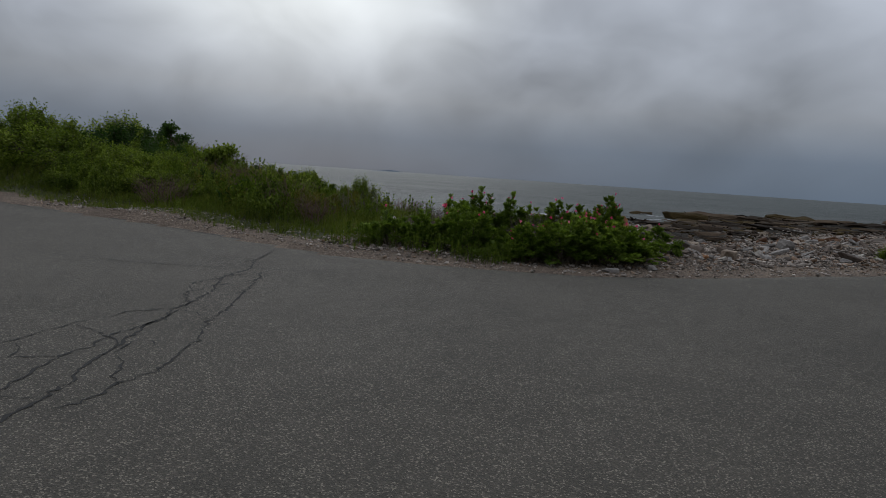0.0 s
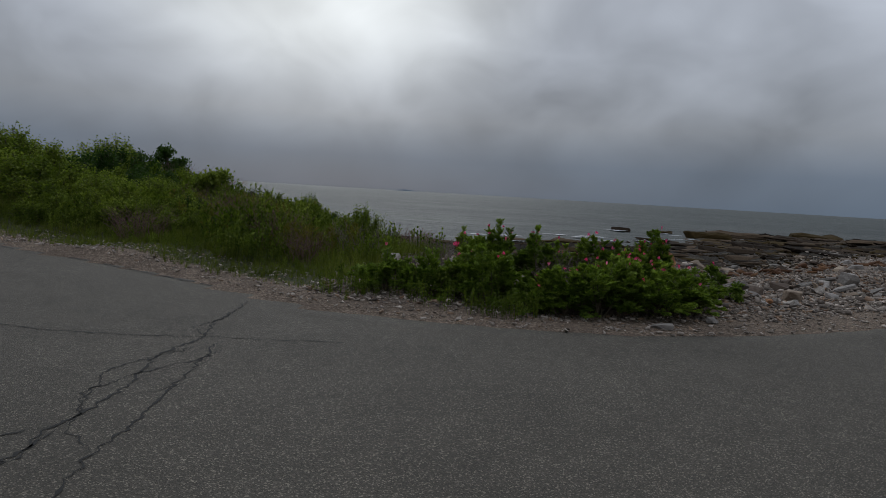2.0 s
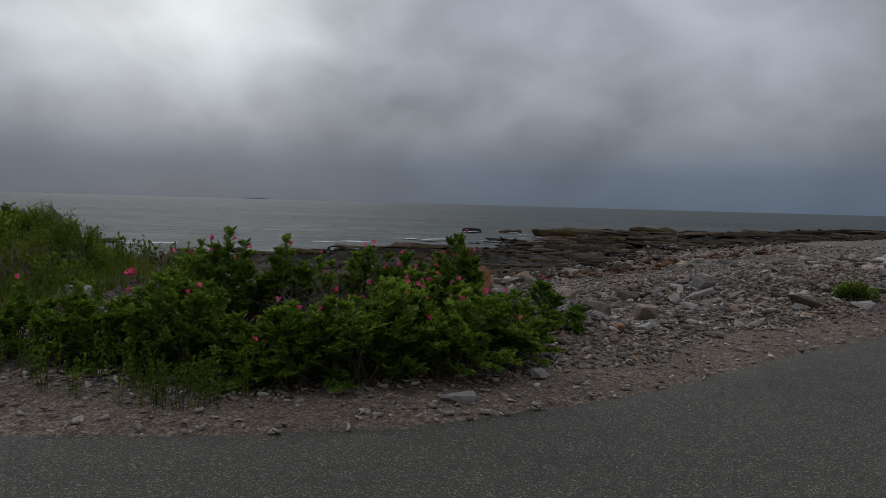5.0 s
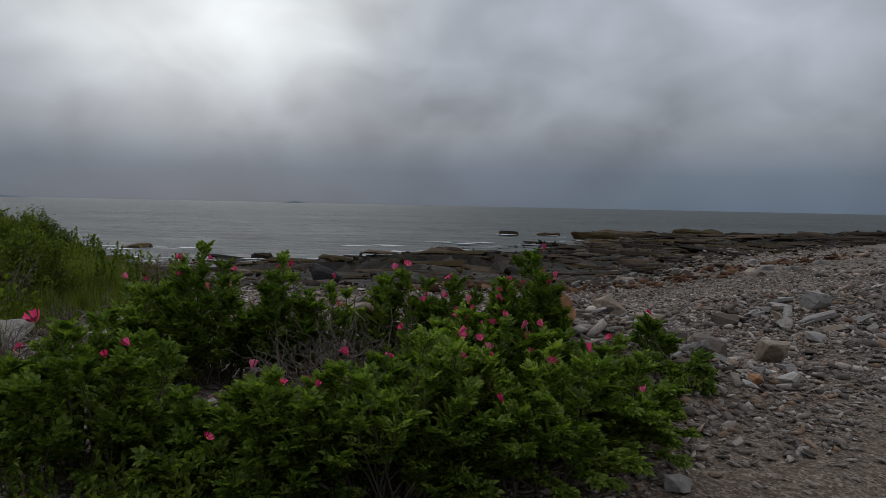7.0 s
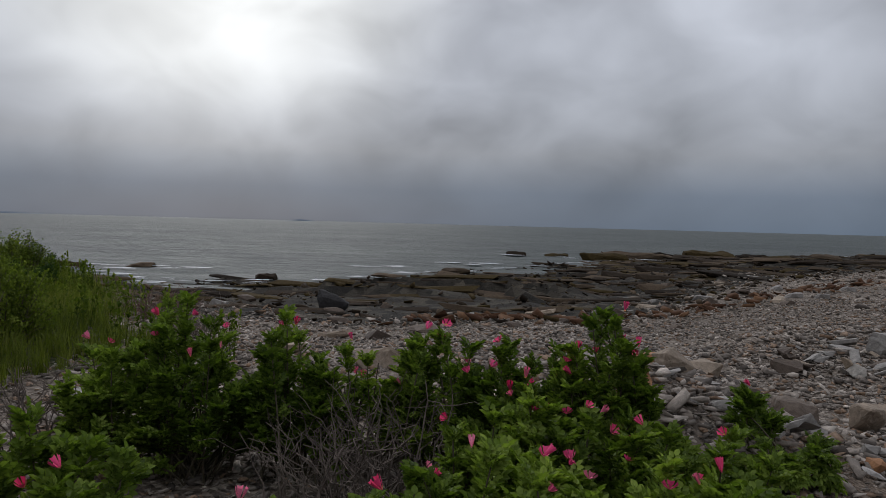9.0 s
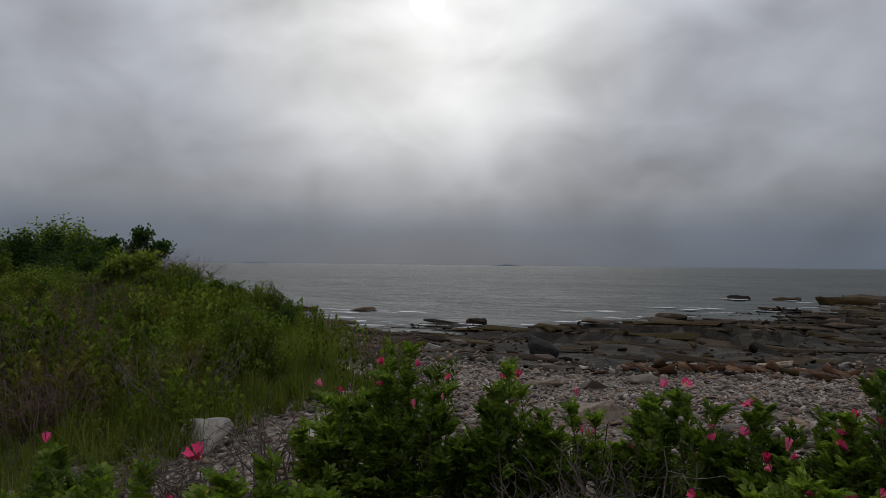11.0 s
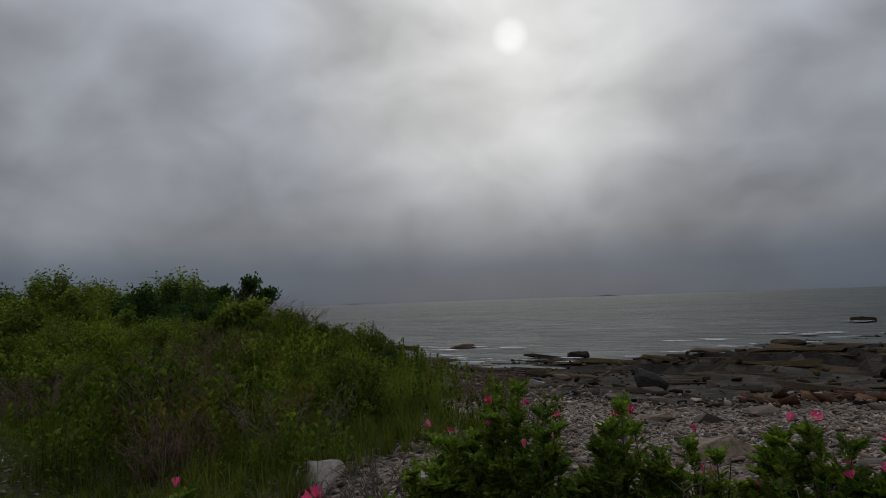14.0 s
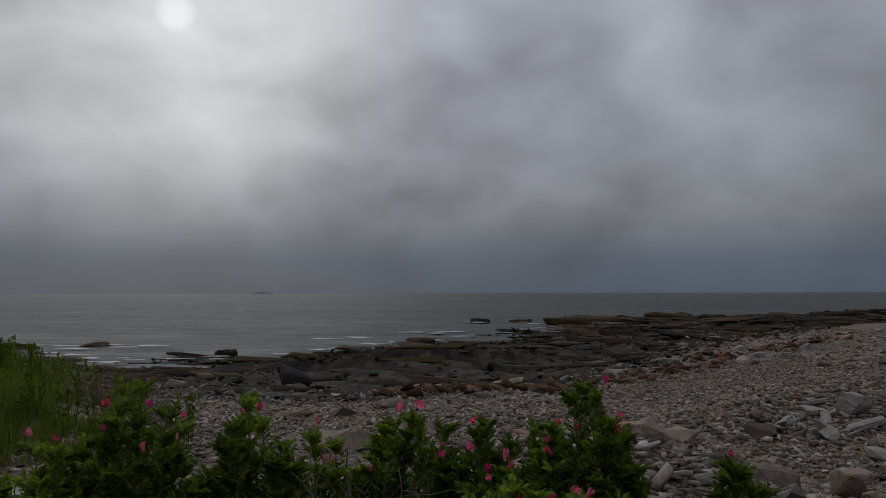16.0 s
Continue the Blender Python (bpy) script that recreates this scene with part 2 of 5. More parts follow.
M = {
    "asphalt": material("asphalt", asphalt),
    "crack": material("crack_fill", plain((0.012, 0.012, 0.011), 0.95, 0.3, 60)),
    "ground": material("ground", ground_look),
    "stone": material("shingle_stone", stony((0.075, 0.062, 0.052), (0.20, 0.168, 0.142), (0.37, 0.32, 0.275), 1.0, 0.9, (0.24, 0.145, 0.085), 0.2)),
    "gravel": material("pale_gravel", stony((0.16, 0.135, 0.112), (0.27, 0.232, 0.198), (0.40, 0.352, 0.305), 1.0, 0.9, (0.29, 0.19, 0.12), 0.15)),
    "grey_rock": material("grey_rock", stony((0.20, 0.185, 0.17), (0.26, 0.24, 0.22), (0.30, 0.28, 0.26), 0.6)),
    "brown_rock": material("brown_rock", stony((0.075, 0.055, 0.042), (0.11, 0.082, 0.063), (0.15, 0.115, 0.09), 0.6)),
    "tan_rock": material("tan_rock", stony((0.23, 0.18, 0.135), (0.28, 0.22, 0.165), (0.33, 0.265, 0.20), 0.6)),
    "orange_rock": material("orange_rock", stony((0.30, 0.14, 0.06), (0.36, 0.18, 0.085), (0.42, 0.22, 0.11), 0.7)),
    "pale_rock": material("pale_rock", stony((0.32, 0.29, 0.25), (0.38, 0.35, 0.31), (0.43, 0.40, 0.36), 0.7)),
    "black_rock": material("black_rock", stony((0.030, 0.029, 0.029), (0.042, 0.040, 0.040), (0.055, 0.052, 0.05), 0.5, 0.85, gloss=0.15)),
    "ledge_rock": material("ledge_rock", stony((0.020, 0.015, 0.011), (0.040, 0.029, 0.020), (0.085, 0.062, 0.042), 0.3, 0.95, (0.060, 0.042, 0.014), 0.25, 0.1)),
    "weed": material("drift_weed", stony((0.07, 0.035, 0.020), (0.10, 0.050, 0.027), (0.14, 0.075, 0.04), 1.0, 0.9, gloss=0.15)),
    "rose_leaf": material("rose_leaf", leafy((0.050, 0.080, 0.014), (0.128, 0.182, 0.030), (0.29, 0.36, 0.075), 0.5, 0.42)),
    "shrub_leaf": material("shrub_leaf", leafy((0.045, 0.066, 0.012), (0.115, 0.150, 0.024), (0.245, 0.285, 0.055), 0.7)),
    "dark_leaf": material("dark_leaf", leafy((0.022, 0.046, 0.012), (0.038, 0.070, 0.018), (0.06, 0.095, 0.028))),
    "far_leaf": material("far_leaf", leafy((0.034, 0.044, 0.018), (0.058, 0.072, 0.026), (0.09, 0.10, 0.04))),
    "grass": material("grass_blade", leafy((0.050, 0.062, 0.013), (0.115, 0.138, 0.022), (0.22, 0.215, 0.06), 0.65, 0.4)),
    "forb": material("forb_leaf", leafy((0.038, 0.058, 0.010), (0.095, 0.132, 0.018), (0.20, 0.235, 0.04), 0.65, 0.4)),
    "rusty": material("rusty_leaf", leafy((0.09, 0.085, 0.02), (0.15, 0.14, 0.03), (0.22, 0.18, 0.05), 0.6, 0.3)),
    "red_twig": material("red_brown_twig", plain((0.14, 0.085, 0.065), 0.9, 0.35, 30)),
    "twig": material("dry_twig", plain((0.135, 0.105, 0.085), 0.9, 0.4, 30)),
    "stem": material("green_brown_stem", plain((0.075, 0.06, 0.035), 0.8, 0.35, 30)),
    "petal": material("pink_petal", petal_look),
    "pollen": material("yellow_stamen", plain((0.65, 0.42, 0.06), 0.8)),
    "sea": material("sea_water", water),
    "foam": material("sea_foam", foamy),
    # grey-blue stands in for haze over the distance; no mist lies in the air
    "island": material("haze_tinted_island", plain((0.095, 0.125, 0.165), 1.0, 0.1, 0.01)),
    "wall": material("grey_shingle_wall", plain((0.16, 0.155, 0.15), 0.9, 0.2, 2)),
    "roof": material("dark_roof", plain((0.06, 0.06, 0.065), 0.9, 0.2, 2)),
    "glass": material("dark_window", plain((0.02, 0.025, 0.03), 0.15, 0.1, 2)),
    "trimw": material("white_trim", plain((0.6, 0.6, 0.58), 0.7, 0.1, 2)),
}

rng = np.random.default_rng(7)


# ---------------------------------------------------------------- mesh helpers
def mesh_of(name, verts, faces, mat, smooth=False):
    """A mesh from arrays: verts (n, 3), faces (m, k)."""
    verts, faces = np.asarray(verts, np.float32), np.asarray(faces, np.int32)
    me = bpy.data.meshes.new(name)
    me.vertices.add(len(verts))
    me.vertices.foreach_set("co", verts.ravel())
    m, k = faces.shape
    me.loops.add(m * k)
    me.loops.foreach_set("vertex_index", faces.ravel())
    me.polygons.add(m)
    me.polygons.foreach_set("loop_start", np.arange(0, m * k, k, dtype=np.int32))
    if smooth:
        me.polygons.foreach_set("use_smooth", np.ones(m, dtype=bool))
    for one in mat if isinstance(mat, (list, tuple)) else [mat]:
        me.materials.append(one)
    me.update(calc_edges=True)
    return me


def put_part(name, me, parent, label=""):
    ob = new(name, me)
    ob.parent = parent
    if label:
        tagged(ob, label)
    return ob


def part(name, bm, mat, parent, label=""):
    me = bpy.data.meshes.new(name)
    bm.to_mesh(me)
    bm.free()
    me.materials.append(mat)
    return put_part(name, me, parent, label)


def thing(name, label, category, at=(0, 0, 0), rz=0.0, group=""):
    ob = new(name)
    ob.matrix_basis = pose(*at, 0, 0, rz)
    return tagged(ob, label, category, group)


def frames_from(direction, spin):
    """Rotation matrices (n, 3, 3) whose y column lies along direction, turned about it by spin."""
    y = direction / np.linalg.norm(direction, axis=1, keepdims=True)
    up = np.where(np.abs(y[:, 2:3]) > 0.95, np.array([[1.0, 0, 0]]), np.array([[0, 0, 1.0]]))
    x = np.cross(y, up)
    x /= np.linalg.norm(x, axis=1, keepdims=True)
    z = np.cross(x, y)
    c, s = np.cos(spin)[:, None], np.sin(spin)[:, None]
    return np.stack([x * c + z * s, y, z * c - x * s], axis=2)


def scatter(tv, tf, at, rot, size):
    """Template (verts, faces) set down many times: arrays for mesh_of."""
    n, k = len(at), len(tv)
    v = np.einsum("nij,kj->nki", rot, tv) * np.asarray(size).reshape(n, 1, -1) + at[:, None, :]
    f = tf[None] + (np.arange(n) * k)[:, None, None]
    return v.reshape(-1, 3), f.reshape(-1, tf.shape[1])


def tubes(paths, radii, sides=4):
    """Tapered tubes along paths (n, m, 3); radii (n, m)."""
    n, m, _ = paths.shape
    tan = np.gradient(paths, axis=1)
    tan /= np.linalg.norm(tan, axis=2, keepdims=True) + 1e-9
    ref = np.where(np.abs(tan[..., 2:3]) > 0.9, np.array([1.0, 0, 0]), np.array([0, 0, 1.0]))
    a = np.cross(tan, ref)
    a /= np.linalg.norm(a, axis=2, keepdims=True) + 1e-9
    b = np.cross(tan, a)
    ang = np.arange(sides) / sides * 2 * np.pi
    ring = a[:, :, None] * np.cos(ang)[None, None, :, None] + b[:, :, None] * np.sin(ang)[None, None, :, None]
    v = paths[:, :, None] + ring * radii[:, :, None, None]
    idx = np.arange(n * m * sides).reshape(n, m, sides)
    nxt = np.roll(idx, -1, axis=2)
    f = np.stack([idx[:, :-1], nxt[:, :-1], nxt[:, 1:], idx[:, 1:]], axis=-1)
    return v.reshape(-1, 3), f.reshape(-1, 4)


# ---------------------------------------------------------------- the lie of the land
EDGE = np.array([(-400, 150), (-150, 78), (-75, 45), (-37, 27.5), (-16, 18.6), (-8.9, 15.45), (-5.4, 13.92), (-3.1, 12.78), (-1.7, 11.9), (-0.4, 11.35), (0.9, 11.22),
                 (2.4, 11.38), (3.65, 11.85), (5.1, 12.72), (6.3, 13.68), (7.0, 14.2), (9.3, 15.7), (14, 18.9), (22, 24), (40, 33), (90, 50), (400, 120)], float)
SHORE = np.array([(-400, 230), (-120, 120), (-60, 80), (-40, 68), (-25, 61), (-17, 51.5), (-12, 54), (-8, 51), (-6, 52), (-5, 58), (-1.9, 63), (2.4, 66.5), (8, 76), (16, 88), (26, 99),
                  (50, 118), (80, 140), (150, 190), (400, 300)], float)
BANK = np.array([(-400, 190), (-60, 68), (-40, 54), (-25, 43), (-15, 35.0), (-10.3, 30.2), (-7.5, 27.2), (-5.3, 24.5), (-3.6, 21.5), (-1.6, 18.6), (-0.75, 16.8), (-1.1, 15.5), (-1.3, 14.6), (-1.2, 12.7), (-1.0, 11.2)], float)
LEDGE = np.array([(-400, 195), (-60, 70), (-30, 46), (-14, 34.5), (-8, 28.4), (-4, 25.7), (0, 24.2), (3.2, 25.0), (6, 27.8), (9, 31.6), (16, 40.5), (30, 55), (72, 92), (400, 200)], float)
SEA = -2.5


def seg_dist(px, py, line):
    best = np.full(np.shape(px), 1e9)
    for (ax, ay), (bx, by) in zip(line[:-1], line[1:]):
        dx, dy = bx - ax, by - ay
        t = np.clip(((px - ax) * dx + (py - ay) * dy) / (dx * dx + dy * dy), 0, 1)
        best = np.minimum(best, np.hypot(px - ax - t * dx, py - ay - t * dy))
    return best


def off_road(x, y):
    """Metres from the road's edge, seaward positive."""
    d = seg_dist(x, y, EDGE)
    return np.where(y > np.interp(x, EDGE[:, 0], EDGE[:, 1]), d, -d)


def in_grass(x, y):
    """Metres inside the grassy bank (positive inside)."""
    d = seg_dist(x, y, BANK)
    bx = np.interp(y, BANK[::-1, 1], BANK[::-1, 0])
    return np.where((x < bx) & (off_road(x, y) > 0.0) & (to_shore(x, y) > 1.0), d, -d)


def to_shore(x, y):
    return np.interp(x, SHORE[:, 0], SHORE[:, 1]) - y


def past_ledge(x, y):
    """Metres beyond the line where the shingle gives way to ledge."""
    return y - np.interp(x, LEDGE[:, 0], LEDGE[:, 1]) + 1.2 * wob(x, y, 0.35)


def sstep(a, b, v):
    t = np.clip((v - a) / (b - a), 0, 1)
    return t * t * (3 - 2 * t)


def wob(x, y, f, seed=0.0):
    return (np.sin(x * f + 1.3 * np.sin(y * f * 0.7 + seed)) + np.sin(y * f * 1.13 + 1.7 * np.sin(x * f * 0.6 + seed * 1.7))) * 0.5


def height(x, y):
    x, y = np.asarray(x, float), np.asarray(y, float)
    s, w, g = off_road(x, y), to_shore(x, y), in_grass(x, y)
    sp = np.maximum(s, 0)
    berm = 0.14 * sstep(0.8, 3.0, sp) - 0.30 * sstep(4.4, 5.8, x) * sstep(1.0, 3.2, sp) * (1 - sstep(9, 14, x)) - 0.75 * sstep(4.5, 12, sp)
    berm = berm + 0.42 * np.exp(-((x - 3.7) / 0.95) ** 2 - ((y - 15.3) / 1.3) ** 2) + 0.25 * np.exp(-((x - 9.5) / 3.0) ** 2 - ((y - 20.5) / 2.5) ** 2)
    u = sp / (sp + np.maximum(w, 0.0) + 1e-6)
    fall = -2.05 * sstep(0.18, 1.0, u) ** (1.1 + 1.3 * sstep(8, 40, x))
    beach = berm + fall - np.clip(-w, 0, 60) * 0.06
    ledge = sstep(-1.0, 4.0, past_ledge(x, y))
    strata = (x * 0.25 + y) * 0.42 + 1.2 * wob(x, y, 0.11, 2.0)
    saw = strata - np.floor(strata)
    beach = beach + ledge * (0.55 * (1 - saw) * sstep(-0.3, 0.6, wob(x, y, 0.32, 5.0)) - 0.12 + 0.12 * wob(x, y, 1.1, 3.0)) * sstep(-25, 4, w)
    hill = 0.92 * np.exp(-(((x + 14) * 0.75 + (y - 24) * 0.35) / 5.8) ** 2 - (((y - 24) * 0.85 - (x + 14) * 0.25) / 6.0) ** 2)
    hill = np.maximum(hill, 0.75 * np.exp(-((x + 28) / 12) ** 2 - ((y - 33) / 8) ** 2))
    top = 0.10 + 0.16 * sstep(0.8, 5, sp) + hill * sstep(0.5, 4.0, sp) + 0.05 * wob(x, y, 0.9)
    k = sstep(-2.2, 1.6, g)
    z = beach * (1 - k) + top * k
    z = z + 0.025 * wob(x, y, 2.7, 1.0) * sstep(0.2, 1.5, sp)
    far_land = 3.5 * sstep(60, 300, np.hypot(x - 2, y - 10)) * sstep(25, 60, -s)
    return np.where(s > 0, z, -0.03) + np.where(s < -16, 0.12 * sstep(16, 20, -s), 0) + far_land


def grid_axis(pieces):
    out = []
    for a, b, st in pieces:
        out += list(np.arange(a, b, st))
    return np.array(out + [pieces[-1][1]])


def make_ground():
    xs = grid_axis([(-4600, -600, 500), (-600, -120, 40), (-120, -40, 4), (-40, -16, 0.8), (-16, 16, 0.4), (16, 60, 0.9), (60, 120, 4), (120, 600, 40), (600, 4600, 500)])
    ys = grid_axis([(-4600, -600, 500), (-600, -100, 50), (-100, -20, 8), (-20, 10, 1.5), (10, 40, 0.4), (40, 112, 0.6), (112, 200, 4), (200, 800, 60)])
    X, Y = np.meshgrid(xs, ys, indexing="ij")
    Z = height(X, Y)
    nx, ny = X.shape
    idx = np.arange(nx * ny).reshape(nx, ny)
    f = np.stack([idx[:-1, :-1], idx[1:, :-1], idx[1:, 1:], idx[:-1, 1:]], -1).reshape(-1, 4)
    me = mesh_of("ground", np.stack([X, Y, Z], -1).reshape(-1, 3), f, M["ground"], True)
    cx, cy = X.ravel(), Y.ravel()
    s, g = off_road(cx, cy), in_grass(cx, cy)
    open_side = sstep(3.0, 4.5, cx)
    dirt = 1 - sstep(0.3 + 0.5 * open_side, 1.7 + 1.3 * open_side, s)
    soil = np.maximum(sstep(-0.7, 0.7, g) * sstep(0.35, 1.1, s), sstep(15, 17, -s))
    rocky = sstep(-1.5, 1.5, past_ledge(cx, cy)) * (1 - sstep(-2, 0, g))
    data = me.color_attributes.new("zone", "FLOAT_COLOR", "POINT")
    data.data.foreach_set("color", np.stack([dirt, soil, rocky, np.ones_like(s)], 1).astype(np.float32).ravel())
    return tagged(new("ground", me), "grassy bank, roadside dirt, grey shingle and dark ledges", "ground", kind="structure")


ground = make_ground()


def offset_line(line, d):
    t = np.gradient(line, axis=0)
    t /= np.linalg.norm(t, axis=1, keepdims=True)
    return line + np.stack([t[:, 1], -t[:, 0]], 1) * d


def resample(line, step):
    seg = np.r_[0, np.cumsum(np.linalg.norm(np.diff(line, axis=0), axis=1))]
    t = np.arange(0, seg[-1], step)
    return np.stack([np.interp(t, seg, line[:, 0]), np.interp(t, seg, line[:, 1])], 1)


def make_road():
    mid = EDGE[1:-2]
    e = resample(mid, 0.25)
    for _ in range(8):
        e[1:-1] = (e[:-2] + 2 * e[1:-1] + e[2:]) / 4
    n = len(e)
    rag = np.array([noise.noise(Vector((a * 1.7, b * 1.7, 0))) * 0.09 + noise.noise(Vector((a * 6, b * 6, 3))) * 0.045 for a, b in e])
    t = np.gradient(e, axis=0)
    t /= np.linalg.norm(t, axis=1, keepdims=True)
    nor = np.stack([t[:, 1], -t[:, 0]], 1)
    outer = e - nor * (rag[:, None] + 0.02)
    inner = np.stack([e[:, 0] * 1.0, e[:, 1] - 14.0], 1)
    rows, cols = [], 7
    for k in range(cols):
        q = (k / (cols - 1)) ** 2
        rows.append(np.c_[outer * (1 - q) + inner * q, np.full(n, 0.0 if k else -0.008)])
    rows.insert(0, np.c_[outer - nor * 0.015, np.full(n, -0.06)])
    v = np.stack(rows, 1)
    idx = np.arange(v.shape[0] * v.shape[1]).reshape(v.shape[:2])
    f = np.stack([idx[:-1, :-1], idx[:-1, 1:], idx[1:, 1:], idx[1:, :-1]], -1).reshape(-1, 4)
    return tagged(new("road", mesh_of("road", v.reshape(-1, 3), f, M["asphalt"])), "worn dark grey asphalt road with long cracks", "road", kind="structure")


road = make_road()


def crack(points, width, seed):
    """A jagged open crack in the asphalt, a dark sunk-looking strip with tapering ends."""
    r = np.random.default_rng(seed)
    line = resample(np.array(points, float), 0.045)
    n = len(line)
    t = np.gradient(line, axis=0)
    t /= np.linalg.norm(t, axis=1, keepdims=True) + 1e-9
    nor = np.stack([t[:, 1], -t[:, 0]], 1)
    walk_off = np.cumsum(r.normal(0, 0.012, n))
    walk_off -= np.linspace(walk_off[0], walk_off[-1], n)
    line = line + nor * (walk_off + r.normal(0, 0.012, n))[:, None]
    wd = 0.75 * width * (0.3 + 1.2 * r.random(n) ** 1.5) * np.clip(np.minimum(np.arange(n), np.arange(n)[::-1]) / 8 + 0.25, 0, 1)
    v = np.concatenate([np.c_[line - nor * wd[:, None], np.full(n, 0.004)], np.c_[line + nor * wd[:, None], np.full(n, 0.004)]])
    i = np.arange(n - 1)
    f = np.stack([i, i + 1, i + 1 + n, i + n], 1)
    put_part("crack", mesh_of("crack", v, f[:, ::-1], M["crack"]), road, "dark jagged crack in the asphalt")


CRACKS = [
    ([(0.1, 2.6), (-0.05, 3.6), (-0.25, 4.59), (-0.39, 5.22), (-0.46, 5.7), (-0.7, 6.52), (-0.79, 7.17), (-1.1, 8.58), (-1.23, 9.53), (-1.74, 11.6)], 0.016),
    ([(-0.55, 4.1), (-0.66, 5.01), (-0.74, 5.55), (-0.78, 6.16), (-0.7, 6.69), (-0.79, 7.17)], 0.011),
    ([(-1.25, 5.2), (-1.2, 5.73), (-1.14, 6.38), (-1.08, 6.85), (-0.79, 7.17)], 0.010),
    ([(-0.22, 4.66), (-0.09, 4.81), (-0.1, 5.14), (-0.02, 5.57), (-0.15, 6.17), (-0.38, 6.84), (-0.76, 8.38), (-1.06, 9.53)], 0.013),
    ([(-4.03, 9.39), (-3.22, 9.3), (-2.16, 9.34), (-1.27, 9.61), (-0.56, 9.7), (0.27, 9.97)], 0.013),
    ([(-0.79, 7.17), (-1.08, 7.68), (-1.26, 8.28), (-1.2, 8.92), (-1.15, 9.3)], 0.010),
    ([(-0.46, 5.7), (-0.55, 6.0), (-0.45, 6.1), (-0.3, 5.9)], 0.010),
    ([(-0.3, 4.9), (-0.55, 4.75), (-0.75, 4.9)], 0.010),
    ([(-0.74, 5.55), (-0.95, 5.4), (-1.2, 5.75)], 0.010),
    ([(-0.1, 5.14), (-0.3, 5.5), (-0.45, 5.75)], 0.010),
    ([(-0.9, 7.7), (-0.7, 7.9), (-0.62, 8.2)], 0.010),
    ([(-1.23, 9.53), (-1.5, 9.9), (-1.45, 10.4), (-1.6, 10.9)], 0.010),
    ([(-5.2, 13.5), (-5.5, 13.0), (-6.3, 13.2), (-6.6, 13.8)], 0.013),
    ([(-2.3, 12.2), (-3.6, 12.95), (-5.0, 13.65), (-6.5, 14.33), (-8.8, 15.32), (-12, 16.75)], 0.028),
    ([(-0.79, 7.17), (-0.95, 7.5), (-1.12, 7.75), (-1.05, 8.2), (-0.85, 8.75), (-0.9, 9.2)], 0.010),
    ([(-1.0, 8.1), (-0.75, 8.2), (-0.6, 8.35)], 0.008),
    ([(-0.79, 7.17), (-0.55, 6.95), (-0.38, 6.84)], 0.009),
    ([(-1.14, 6.3), (-0.9, 6.05), (-0.66, 5.95), (-0.5, 5.75)], 0.010),
]
for i, (pts, wd) in enumerate(CRACKS):
    crack(pts, wd, 30 + i)


def make_sea():
    xs = grid_axis([(-4700, -700, 500), (-700, -150, 50), (-150, 200, 2.5), (200, 800, 60), (800, 4700, 500)])
    ys = grid_axis([(42, 140, 1.2), (140, 320, 4), (320, 900, 20), (900, 4900, 200)])
    X, Y = np.meshgrid(xs, ys, indexing="ij")
    fade = 1 - sstep(250, 700, Y)
    Z = SEA + fade * (0.07 * np.sin(Y * 0.55 + 1.6 * wob(X, Y, 0.035)) * (0.5 + 0.5 * wob(X, Y, 0.06, 4)) + 0.04 * wob(X, Y, 0.8, 2.0))
    idx = np.arange(X.size).reshape(X.shape)
    f = np.stack([idx[:-1, :-1], idx[1:, :-1], idx[1:, 1:], idx[:-1, 1:]], -1).reshape(-1, 4)
    tagged(new("water", mesh_of("water", np.stack([X, Y, Z], -1).reshape(-1, 3), f, M["sea"], True)), "grey choppy sea under an overcast sky", "sea", kind="structure")


make_sea()


def make_foam():
    r = np.random.default_rng(11)
    V, F, n = [], [], 0
    spots = []
    for x in np.arange(-38, 75, 0.55):
        if r.random() < 0.5:
            spots.append((x + r.normal(0, 0.5), np.interp(x, SHORE[:, 0], SHORE[:, 1]) + r.normal(0.6, 1.3), r.uniform(0.25, 1.2), r.uniform(0.08, 0.3)))
    for cx, cy in ((10.7, 103), (16, 104), (26, 100), (38, 101), (46, 104), (30, 104), (55, 106), (20, 99), (62, 122), (-20, 64), (-4, 72), (5, 80)):
        for _ in range(5):
            spots.append((cx + r.normal(0, 2.6), cy + r.normal(0, 1.0), r.uniform(0.4, 1.6), r.uniform(0.12, 0.5)))
    for cx, cy, lx, ly in spots:
        k = 14
        a = np.arange(k) / k * 2 * np.pi
        rad = 1 + r.normal(0, 0.3, k)
        ring = np.stack([cx + lx * np.cos(a) * rad, cy + ly * np.sin(a) * rad, np.full(k, SEA + 0.14)], 1)
        mid = np.array([[cx, cy, SEA + 0.15 + 0.03 * r.random()]])
        V += [ring, mid]
        F += [(n + i, n + (i + 1) % k, n + k) for i in range(k)]
        n += k + 1
    tagged(new("sea_foam", mesh_of("sea_foam", np.concatenate(V), np.array(F), M["foam"], True)), "white surf foam along the dark ledges", "foam", kind="stuff")


make_foam()


